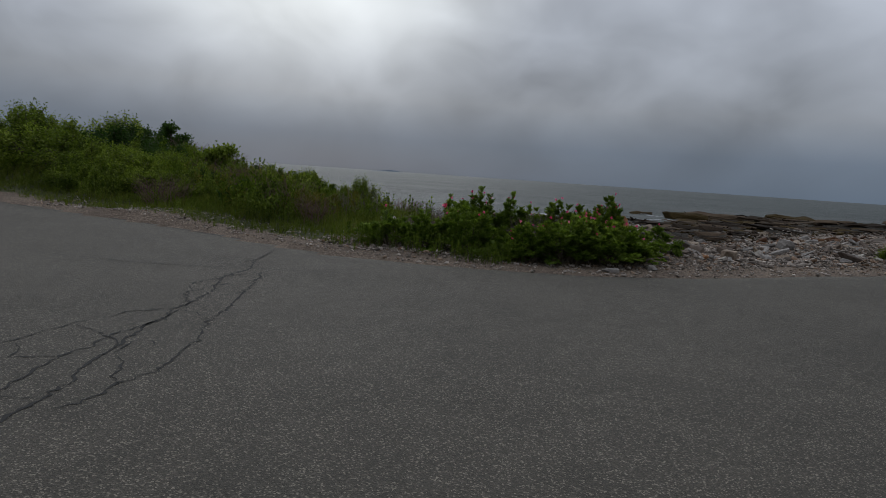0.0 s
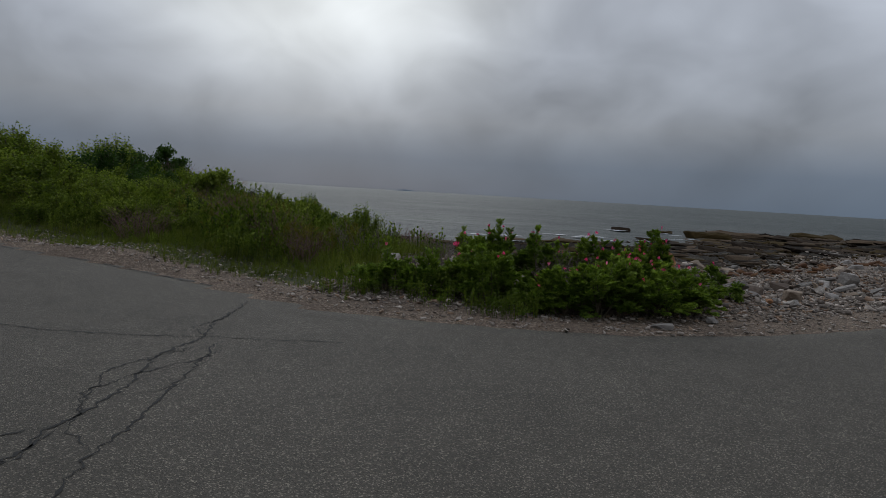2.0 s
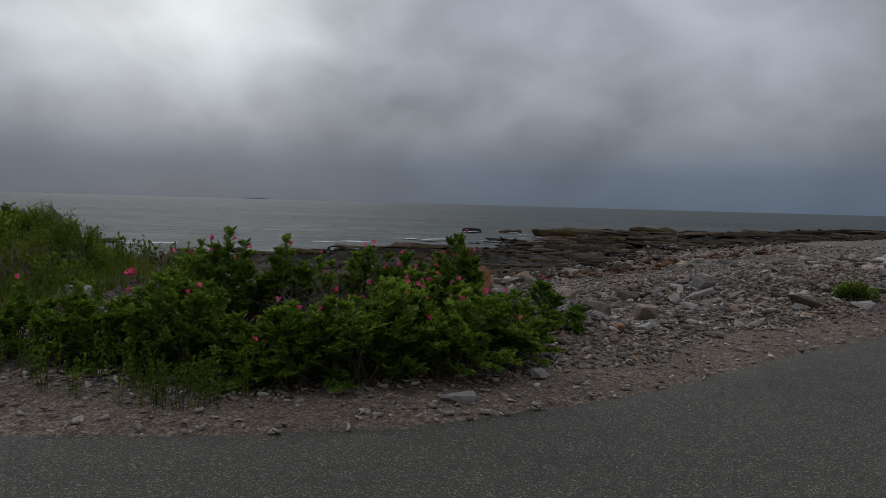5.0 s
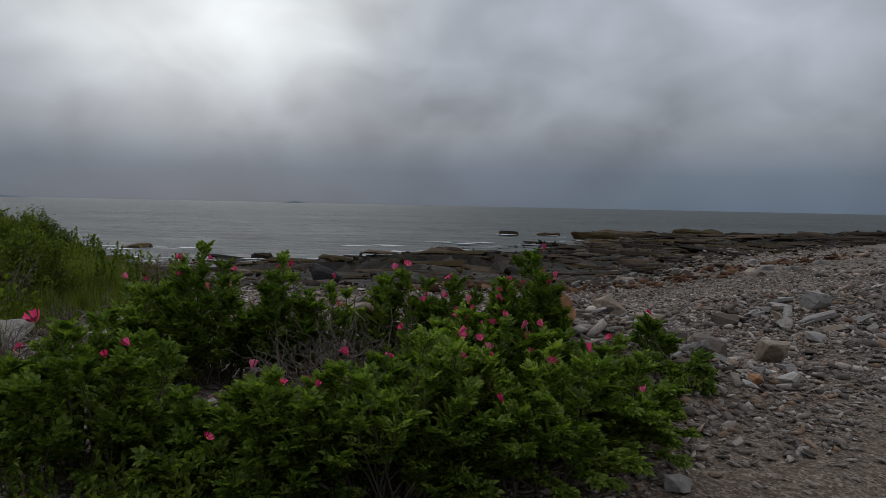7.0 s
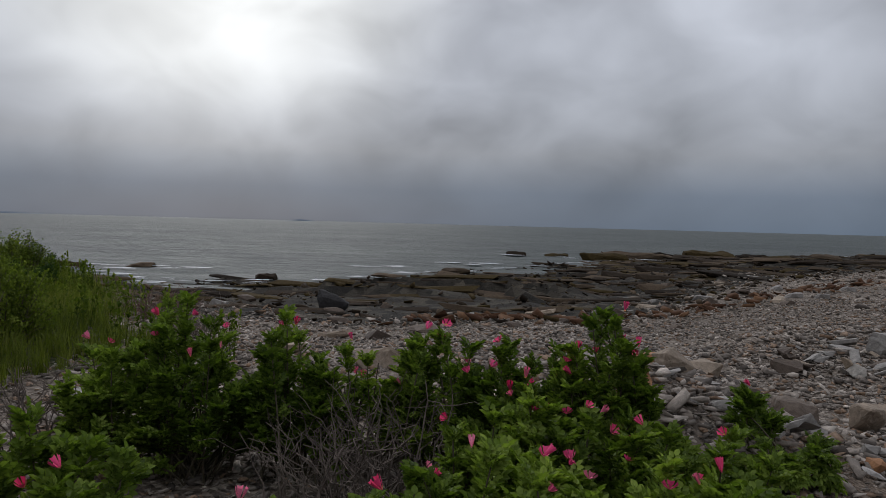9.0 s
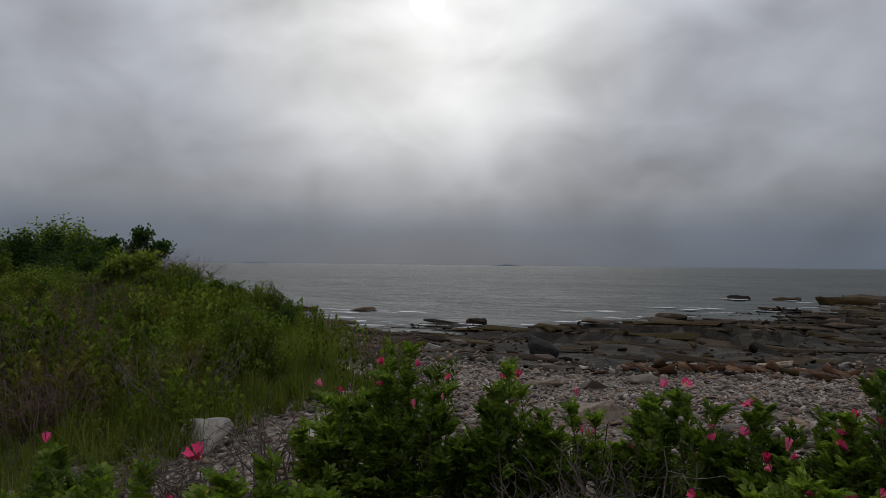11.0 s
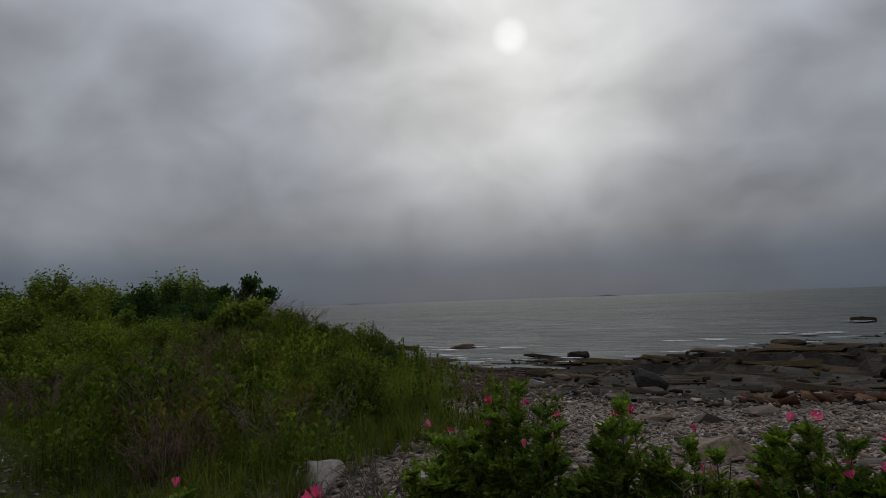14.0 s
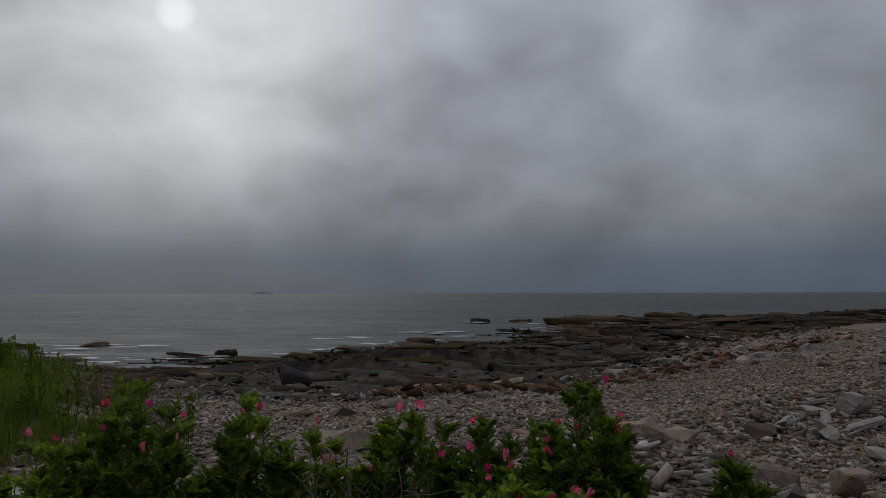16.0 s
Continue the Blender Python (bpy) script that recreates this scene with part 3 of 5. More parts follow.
# ---------------------------------------------------------------- rocks
def rock_mesh(name, size, mat, seed, points=20, cuts=1, rough=0.02):
    """An angular weathered rock: a hull of random points, bevelled and a little worn."""
    r = np.random.default_rng(seed)
    bm = bmesh.new()
    p = r.uniform(-1, 1, (points, 3))
    p /= np.maximum(np.abs(p).max(1, keepdims=True), 1e-6) ** 0.5
    p *= np.array([1, 1, 1]) * (1 - 0.25 * r.random((points, 1)))
    for q in p:
        bm.verts.new(q * 0.5 * np.array(size))
    bmesh.ops.convex_hull(bm, input=bm.verts)
    bmesh.ops.delete(bm, geom=[v for v in bm.verts if not v.link_faces], context="VERTS")
    bmesh.ops.dissolve_limit(bm, angle_limit=radians(9), verts=bm.verts, edges=bm.edges)
    m = min(size)
    bmesh.ops.bevel(bm, geom=bm.edges[:], offset=m * 0.028, segments=2, profile=0.6, affect="EDGES", clamp_overlap=True)
    bmesh.ops.triangulate(bm, faces=bm.faces)
    for _ in range(cuts):
        long = [e for e in bm.edges if e.calc_length() > max(size) * 0.12]
        bmesh.ops.subdivide_edges(bm, edges=long, cuts=1)
        bmesh.ops.triangulate(bm, faces=bm.faces)
    for v in bm.verts:
        o = Vector((seed * 3.1, seed * 1.7, 0))
        d = noise.fractal(v.co * (2.2 / max(size)) * 2 + o, 1.0, 2.0, 4)
        lay = noise.noise(Vector((0, 0, v.co.z * 9 / max(size))) + o)
        v.co += v.normal * (d * rough * 1.6 + lay * rough * 0.6) * max(size)
    me = bpy.data.meshes.new(name)
    bm.to_mesh(me)
    bm.free()
    me.materials.append(mat)
    return me


def rock(name, at, size, mat, label, seed, rot=(0, 0, 0), sink=0.25, category="rock", cuts=1, group=""):
    z = float(height(at[0], at[1]))
    ob = new(name, rock_mesh(name, size, mat, seed, cuts=cuts))
    ob.matrix_basis = pose(at[0], at[1], z + size[2] * (0.5 - sink), *rot)
    return tagged(ob, label, category, group)


rock("boulder", (5.83, 16.05), (0.36, 0.32, 0.44), M["tan_rock"], "angular pale tan boulder with a pointed top on shingle", 3, (8, -12, 35), 0.2, cuts=2)
rock("boulder", (5.15, 15.85), (0.46, 0.34, 0.26), M["brown_rock"], "flat-topped dark brown boulder lying in the shingle", 5, (0, 10, -20), 0.2, cuts=2)
rock("rock", (5.15, 16.9), (0.40, 0.22, 0.14), M["brown_rock"], "low dark brown slab of rock half buried in shingle", 6, (0, 0, -10), 0.25)
rock("rock", (3.62, 14.7), (0.26, 0.24, 0.42), M["orange_rock"], "upright rusty orange rock beside the rose bush", 7, (0, 8, 20), 0.2, cuts=2)
rock("rock", (4.3, 16.15), (0.32, 0.28, 0.34), M["tan_rock"], "upright tan rock standing on the shingle bank", 8, (0, -6, 10), 0.2, cuts=2)
rock("rock", (5.2, 17.9), (0.46, 0.3, 0.2), M["tan_rock"], "flat tan rock with a reddish top on the shingle bank", 9, (0, 4, 30), 0.25)
rock("rock", (4.55, 17.6), (0.34, 0.24, 0.16), M["orange_rock"], "squat rusty brown rock on the shingle bank", 27, (0, 4, 10), 0.25)
rock("rock", (4.2, 14.9), (0.26, 0.2, 0.1), M["grey_rock"], "flat grey stone lying by the shingle bank", 10, (0, 0, 30), 0.3)
rock("rock", (7.95, 19.3), (0.42, 0.36, 0.36), M["grey_rock"], "large square grey rock on the shingle crest", 12, (12, 0, 25), 0.15, cuts=2)
rock("rock", (8.4, 17.0), (0.62, 0.3, 0.26), M["brown_rock"], "long dark slab tilted on the rubble by the road", 13, (0, 14, -28), 0.2, cuts=2)
rock("rock", (9.3, 17.0), (0.4, 0.28, 0.15), M["grey_rock"], "pale flat grey rock at the road side", 14, (0, 0, 10), 0.3)
rock("rock", (6.9, 17.3), (0.34, 0.26, 0.18), M["grey_rock"], "blocky grey rock lying in the rubble", 28, (0, 8, 50), 0.25)
rock("rock", (6.4, 18.6), (0.42, 0.26, 0.2), M["brown_rock"], "brown slab lying in the rubble", 29, (10, 0, -15), 0.25)
rock("rock", (5.07, 14.7), (0.15, 0.12, 0.13), M["orange_rock"], "small bright orange flat stone on shingle", 15, (6, 8, 20), 0.2)
rock("rock", (3.2, 12.1), (0.30, 0.17, 0.09), M["grey_rock"], "flat grey stone under the front of the rose bush", 16, (4, 0, 10), 0.3)
rock("rock", (3.9, 12.85), (0.28, 0.15, 0.12), M["grey_rock"], "narrow grey stone leaning at the rose bush", 17, (0, 14, 65), 0.3)
rock("rock", (-0.85, 14.95), (0.36, 0.30, 0.30), M["pale_rock"], "rounded whitish rock among weeds", 18, (0, 10, 0), 0.15, cuts=2)
rock("rock", (-0.25, 15.5), (0.46, 0.34, 0.14), M["grey_rock"], "flat grey slab on the stony gap in the weeds", 19, (0, 6, 30), 0.3)
rock("rock", (0.05, 16.3), (0.28, 0.24, 0.14), M["grey_rock"], "grey stone on the stony gap in the weeds", 20, (0, 6, 10), 0.3)
rock("rock", (-0.6, 16.9), (0.36, 0.28, 0.16), M["tan_rock"], "tan stone on the stony gap in the weeds", 21, (0, 0, 50), 0.3)
rock("boulder", (1.75, 17.2), (0.75, 0.45, 0.34), M["tan_rock"], "broad low tan boulder on the beach behind the roses", 22, (0, 5, 8), 0.3, cuts=2)
rock("boulder", (0.6, 18.2), (0.45, 0.36, 0.3), M["tan_rock"], "tan boulder on the beach behind the roses", 23, (10, 0, 40), 0.3, cuts=2)
rock("boulder", (-0.7, 28.6), (1.0, 0.65, 0.6), M["black_rock"], "wet black boulder standing out on the beach", 24, (10, 16, 15), 0.15, cuts=2)
rock("boulder", (-4.5, 24.4), (0.4, 0.3, 0.3), M["tan_rock"], "tan stone sticking out of the grassy bank", 25, (0, 0, 15), 0.2)
rock("boulder", (-9.5, 31.5), (1.5, 0.9, 0.7), M["grey_rock"], "grey rock outcrop at the foot of the grassy bank", 26, (0, 6, 35), 0.25, cuts=2)


def pick_beach(n, xr, yr, test, seed):
    r = np.random.default_rng(seed)
    x, y = r.uniform(*xr, n), r.uniform(*yr, n)
    k = test(x, y)
    return x[k], y[k]


# tan and brown boulders between the shingle and the ledges
r0 = np.random.default_rng(44)
tan_meshes = [rock_mesh("boulder", (1.0, 0.75, 0.5), M[k], 60 + i, cuts=1) for i, k in enumerate(("tan_rock", "brown_rock", "grey_rock", "brown_rock"))]
bx, by = pick_beach(420, (-11, 24), (19, 46), lambda x, y: (in_grass(x, y) < -1.0) & (off_road(x, y) > 9.5) & (np.abs(past_ledge(x, y)) < 5), 45)
for i in range(min(170, len(bx))):
    ob = new("boulder", tan_meshes[i % 4])
    sz = r0.uniform(0.2, 0.62)
    ob.matrix_basis = pose(bx[i], by[i], float(height(bx[i], by[i])) + 0.08 * sz, r0.uniform(-12, 12), r0.uniform(-12, 12), r0.uniform(-40, 50)) @ Matrix.Diagonal((sz * r0.uniform(1, 1.6), sz, sz * r0.uniform(0.6, 1.1), 1))
    tagged(ob, ("tan", "dark brown", "grey", "dark brown")[i % 4] + " weathered boulder on the rocky beach", "boulder", "boulders on the beach")

# broken angular rocks heaped between the road and the shingle crest
heap_kinds = ("grey_rock", "brown_rock", "tan_rock", "grey_rock", "grey_rock", "brown_rock", "pale_rock", "grey_rock")
heap_meshes = [rock_mesh("rock", (1.1, 0.66, 0.28), M[k], 140 + i, points=13, cuts=1, rough=0.018) for i, k in enumerate(heap_kinds)]
heap_words = {"grey_rock": "grey", "brown_rock": "dark brown", "tan_rock": "tan", "pale_rock": "pale grey"}
r2 = np.random.default_rng(47)
hx, hy = pick_beach(2600, (3.6, 17), (12.8, 24), lambda x, y: (off_road(x, y) > 1.5) & (off_road(x, y) < 4.6) & (wob(x, y, 0.8, 3) > -0.35), 48)
for i in range(min(290, len(hx))):
    ob = new("rock", heap_meshes[i % 8])
    sz = 0.08 + 0.22 * r2.random() ** 1.9
    ob.matrix_basis = pose(hx[i], hy[i], float(height(hx[i], hy[i])) + 0.20 * sz, r2.uniform(-32, 32), r2.uniform(-32, 32), r2.uniform(-180, 180)) @ Matrix.Diagonal((sz * r2.uniform(0.9, 1.8), sz, sz * r2.uniform(0.7, 1.5), 1))
    tagged(ob, heap_words[heap_kinds[i % 8]] + " angular broken rock in the rubble by the road", "rock", "broken rocks by the road")

# slabs of the dark ledge
ledge_meshes = [rock_mesh("ledge_slab", (4.0, 1.3, 0.6), M["ledge_rock"], 90 + i, points=22, cuts=0, rough=0.016) for i in range(10)]
lx, ly = pick_beach(8000, (-24, 70), (25, 130), lambda x, y: (to_shore(x, y) > -2.5) & (in_grass(x, y) < -3) & (past_ledge(x, y) > 0.5), 46)
lz = height(lx, ly)
for i in range(min(2300, len(lx))):
    ob = new("ledge_slab", ledge_meshes[i % 10])
    sz = r0.uniform(0.12, 0.52) * (0.8 if ly[i] < 40 else 1.1 if ly[i] < 70 else 1.3)
    ob.matrix_basis = pose(lx[i], ly[i], lz[i] + 0.05 * sz, r0.uniform(0, 20), r0.uniform(-5, 5), r0.uniform(-28, 10)) @ Matrix.Diagonal((sz * r0.uniform(1.0, 2.3), sz, sz * r0.uniform(0.4, 0.95), 1))
    tagged(ob, "dark brown tilted slab of layered ledge on the shore", "ledge rock", "slabs of the shore ledge")

# reefs off the shore
for i, (x, y, lxx, lyy, lzz) in enumerate([(10.7, 104, 3.2, 1.8, 1.1), (16.2, 105, 3.6, 1.8, 0.9), (26, 101, 10, 3, 1.7), (30, 103, 7, 3, 1.6), (35.5, 102, 7.5, 3, 2.4), (43, 106, 5, 2.5, 1.7), (48, 109, 4, 2, 1.2), (-22.2, 64.6, 2.4, 1.2, 0.7), (-10, 56, 1.6, 1.0, 0.8), (20.5, 96, 6, 3, 1.6),
                                           (-27, 62.5, 5, 2, 0.9), (57, 112, 9, 3, 1.8), (2.5, 67, 3, 1.5, 0.8)]):
    ob = new("reef_rock", rock_mesh("reef_rock", (lxx, lyy, lzz), M["ledge_rock"], 120 + i, points=34, cuts=2, rough=0.025))
    ob.matrix_basis = pose(x, y, SEA + lzz * 0.1, 0, 0, r0.uniform(-8, 8))
    tagged(ob, "dark wet reef rock standing out of the surf", "reef rock", "reef rocks in the surf")

# drift line of rusty seaweed
r1 = np.random.default_rng(8)
dv = []
for t in np.linspace(0, 1, 170):
    cx, cy = np.interp(t, [0, 0.25, 0.6, 1], [1.5, 5, 10.5, 22]), np.interp(t, [0, 0.25, 0.6, 1], [25.2, 27.5, 32, 42])
    if r1.random() < 0.8:
        dv.append((cx + r1.normal(0, 0.35), cy + r1.normal(0, 0.3)))
dv = np.array(dv)


def stone_template(seed, flat=0.5):
    r = np.random.default_rng(seed)
    bm = bmesh.new()
    for q in r.uniform(-1, 1, (10, 3)):
        q = q / max(np.abs(q).max(), 1e-6) ** 0.6
        bm.verts.new((q[0] * 0.55, q[1] * 0.34, q[2] * 0.5 * flat))
    bmesh.ops.convex_hull(bm, input=bm.verts)
    bmesh.ops.delete(bm, geom=[v for v in bm.verts if not v.link_faces], context="VERTS")
    bmesh.ops.triangulate(bm, faces=bm.faces)
    bm.verts.ensure_lookup_table()
    v = np.array([q.co[:] for q in bm.verts])
    bm.verts.index_update()
    f = np.array([[q.index for q in a.verts] for a in bm.faces])
    bm.free()
    return v, f


STONES = [stone_template(200 + i, 0.13 + 0.30 * (i % 5) / 4) for i in range(14)]


def stone_field(name, x, y, size, mat, label, category, seed, lift=0.15):
    r = np.random.default_rng(seed)
    V, F, base = [], [], 0
    kind = r.integers(0, len(STONES), len(x))
    z = height(x, y)
    for k, (tv, tf) in enumerate(STONES):
        m = kind == k
        c = int(m.sum())
        if not c:
            continue
        a, tx, ty = r.uniform(0, 2 * np.pi, c), r.normal(0, 0.38, c), r.normal(0, 0.38, c)
        up = np.stack([tx, ty, np.ones(c)], 1)
        up /= np.linalg.norm(up, axis=1, keepdims=True)
        fx = np.stack([np.cos(a), np.sin(a), np.zeros(c)], 1)
        fy = np.cross(up, fx)
        fy /= np.linalg.norm(fy, axis=1, keepdims=True)
        fx = np.cross(fy, up)
        rot = np.stack([fx, fy, up], 2)
        v, f = scatter(tv, tf, np.stack([x[m], y[m], z[m] + size[m] * lift], 1), rot, size[m][:, None])
        V.append(v)
        F.append(f + base)
        base += len(v)
    return tagged(new(name, mesh_of(name, np.concatenate(V), np.concatenate(F), mat)), label, category, kind="stuff")


def shingle_zone(x, y):
    return (in_grass(x, y) < 0.2) & (off_road(x, y) > 0.75 + 0.25 * wob(x, y, 2.3))


x, y = pick_beach(34000, (-1.6, 13), (11.4, 20.5), shingle_zone, 51)
sz = 0.025 + 0.085 * np.random.default_rng(1).random(len(x)) ** 2.2
stone_field("shingle", x, y, sz, M["stone"], "loose angular grey and brown stones beside the road", "shingle", 52)
x, y = pick_beach(34000, (-4, 20), (17, 33), lambda x, y: (in_grass(x, y) < 0.2) & (off_road(x, y) > 2.5) & (past_ledge(x, y) < 0.5), 53)
sz = 0.038 + 0.085 * np.random.default_rng(2).random(len(x)) ** 2.0
stone_field("shingle", x, y, sz, M["stone"], "grey cobbles covering the upper beach", "shingle", 54)
x, y = pick_beach(16000, (-9, 40), (24, 50), lambda x, y: (in_grass(x, y) < -0.5) & (off_road(x, y) > 3) & (past_ledge(x, y) < 2.5) & ((x > 14) | (past_ledge(x, y) > -3)), 55)
sz = 0.06 + 0.17 * np.random.default_rng(3).random(len(x)) ** 2.0
stone_field("shingle", x, y, sz, M["stone"], "grey cobbles and slabs on the lower beach", "shingle", 56)
x, y = pick_beach(11000, (-9, 14), (11.0, 17), lambda x, y: (off_road(x, y) > 0.02) & (off_road(x, y) < 1.5), 57)
sz = 0.018 + 0.075 * np.random.default_rng(4).random(len(x)) ** 2.5
stone_field("gravel", x, y, sz, M["gravel"], "scattered gravel along the broken road edge", "gravel", 58)
x, y = pick_beach(3000, (12, 42), (17, 36), lambda x, y: (off_road(x, y) > 0.8) & (off_road(x, y) < 8), 59)
sz = 0.12 + 0.35 * np.random.default_rng(5).random(len(x)) ** 2.0
stone_field("rubble", x, y, sz, M["stone"], "grey rubble heaped along the far road side", "rubble", 60)
x, y = pick_beach(26000, (-20, 48), (25, 84), lambda x, y: (past_ledge(x, y) > -1.0) & (to_shore(x, y) > -1.5) & (in_grass(x, y) < -2), 62)
x, y = x[:6000], y[:6000]
sz = 0.09 + 0.30 * np.random.default_rng(7).random(len(x)) ** 2.2 * (0.7 + y / 90)
bx_, by_ = pick_beach(5200, (3.5, 16), (12.8, 23.5), lambda x, y: (off_road(x, y) > 1.3) & (off_road(x, y) < 5.2) & (wob(x, y, 0.8, 3) > -0.55), 64)
stone_field("rubble", bx_, by_, 0.05 + 0.13 * np.random.default_rng(12).random(len(bx_)) ** 2.0, M["stone"], "broken grey and brown slabs heaped beside the road", "rubble", 65, 0.22)
stone_field("ledge_rubble", x, y, sz, M["ledge_rock"], "dark broken rock covering the shore ledge", "rubble", 63)
stone_field("drift_seaweed", dv[:, 0], dv[:, 1], np.random.default_rng(6).uniform(0.2, 0.55, len(dv)), M["weed"], "rusty brown seaweed washed up in a line", "seaweed", 61, 0.1)


# ---------------------------------------------------------------- plants
def leaflet(length, width, fold=0.15, y0=0.0):
    """Six points: base, two left, tip, two right, folded along the midrib."""
    v = np.array([(0, 0, 0), (-0.42, 0.30, fold), (-0.38, 0.68, fold * 0.8), (0, 1, -0.08), (0.38, 0.68, fold * 0.8), (0.42, 0.30, fold)], float)
    return v * np.array([width, length, length]) + np.array([0, y0, 0]), np.array([(0, 3, 2, 1), (0, 5, 4, 3)])


def compound_leaf(pairs=3, length=0.092, small=0.046, wide=0.036):
    V, F = [], []
    def add(at, ang, k):
        v, f = leaflet(small * k, wide * k, 0.24)
        c, s = math.cos(ang), math.sin(ang)
        v = v @ np.array([(c, s, 0), (-s, c, 0), (0, 0, 1)]) + np.array(at)
        F.append(f + sum(len(q) for q in V))
        V.append(v)
    for i in range(pairs):
        yy = length * (0.30 + 0.55 * i / max(pairs - 1, 1))
        for sgn in (-1, 1):
            add((sgn * 0.003, yy, -0.004 * i), -sgn * radians(58), 0.82 + 0.1 * i)
    add((0, length * 0.98, -0.012), 0.0, 1.08)
    v, f = np.concatenate(V), np.concatenate(F)
    v[:, 2] -= (v[:, 1] / length) ** 2 * 0.012
    return v, f


ROSE = compound_leaf()
SIMPLE = leaflet(1.0, 0.62)
NARROW = leaflet(1.0, 0.24)


def clumped(tips, k, pull, rise, r):
    """Shoots drawn together into k tufts of uneven height, with gaps between them."""
    mid = tips[r.choice(len(tips), min(k, len(tips)), replace=False)]
    near = np.argmin(((tips[:, None, :2] - mid[None, :, :2]) ** 2).sum(2), axis=1)
    out = tips.copy()
    out[:, :2] = tips[:, :2] * (1 - pull) + mid[near, :2] * pull
    gap = np.linalg.norm(tips[:, :2] - mid[near, :2], axis=1)
    out[:, 2] += r.normal(0, rise, len(mid))[near] - gap * 0.55
    return out


def stems_to(tips, base, lean, r, segs=6):
    """Curved stems from around the base to the tips."""
    n = len(tips)
    root = np.stack([base[0] + (tips[:, 0] - base[0]) * 0.35 + r.normal(0, lean, n), base[1] + (tips[:, 1] - base[1]) * 0.35 + r.normal(0, lean, n), np.full(n, base[2])], 1)
    t = np.linspace(0, 1, segs)[None, :, None]
    mid = (root + tips) / 2 + np.stack([r.normal(0, 0.05, n), r.normal(0, 0.05, n), 0.06 + 0.06 * r.random(n)], 1)
    return (1 - t) ** 2 * root[:, None] + 2 * t * (1 - t) * mid[:, None] + t ** 2 * tips[:, None]


def leaves_on(paths, per, start, r, template, size, droop=0.0, out=0.9):
    """Leaves set round the upper part of each path."""
    n, m, _ = paths.shape
    t = start + (1 - start) * r.random((n, per)) ** 0.8
    t[:, : max(2, per // 4)] = 0.93 + 0.07 * r.random((n, max(2, per // 4)))
    f = t * (m - 1)
    i = np.minimum(f.astype(int), m - 2)
    w = (f - i)[..., None]
    rows = np.arange(n)[:, None]
    p = paths[rows, i] * (1 - w) + paths[rows, i + 1] * w
    tan = paths[rows, i + 1] - paths[rows, i]
    tan /= np.linalg.norm(tan, axis=2, keepdims=True) + 1e-9
    a = r.uniform(0, 2 * np.pi, (n, per))
    side = np.stack([np.cos(a), np.sin(a), np.zeros_like(a)], 2)
    d = side * out + tan * (0.30 + 0.95 * t[..., None] ** 2) + np.array([0, 0, -droop])
    d = d.reshape(-1, 3)
    rot = frames_from(d, r.normal(0, 0.35, len(d)))
    s = size * (0.65 + 0.6 * r.random(len(d)))
    return scatter(template[0], template[1], p.reshape(-1, 3), rot, s[:, None])


def flower_mesh(open_, seed):
    """A wild rose: five broad notched petals round yellow stamens."""
    r = np.random.default_rng(seed)
    V, F, mi = [], [], []
    n = 0
    for k in range(5):
        a = k * 2 * np.pi / 5 + r.normal(0, 0.08)
        cols, rows = 4, 4
        for i in range(rows):
            q = i / (rows - 1)
            for j in range(cols):
                s = (j / (cols - 1) - 0.5) * 2
                wd = 0.85 * math.sin(math.pi * (0.12 + 0.62 * q))
                lift = open_ * q ** 1.5 + 0.12 * s * s * q + r.normal(0, 0.02)
                rad = q * (1 - 0.35 * open_) * (1 - 0.10 * (abs(s) < 0.4) * (q > 0.9))
                aa = a + s * wd * 0.72 * (0.55 + 0.45 * q)
                V.append((math.cos(aa) * rad, math.sin(aa) * rad, lift))
        for i in range(rows - 1):
            for j in range(cols - 1):
                b = n + i * cols + j
                F.append((b, b + 1, b + 1 + cols, b + cols))
                mi.append(0)
        n += rows * cols
    for i in range(9):
        a = i * 2.4
        q = 0.16 * math.sqrt(i / 9)
        c = (math.cos(a) * q, math.sin(a) * q, 0.14)
        for dx, dy in ((-0.05, -0.05), (0.05, -0.05), (0.05, 0.05), (-0.05, 0.05)):
            V.append((c[0] + dx, c[1] + dy, c[2]))
        F.append((n, n + 1, n + 2, n + 3))
        mi.append(1)
        n += 4
    me = mesh_of("flower", np.array(V), np.array(F), [M["petal"], M["pollen"]], True)
    me.polygons.foreach_set("material_index", np.array(mi, np.int32))
    return me


FLOWERS = [flower_mesh(o, 300 + i) for i, o in enumerate((0.5, 0.8, 1.1, 1.5))]


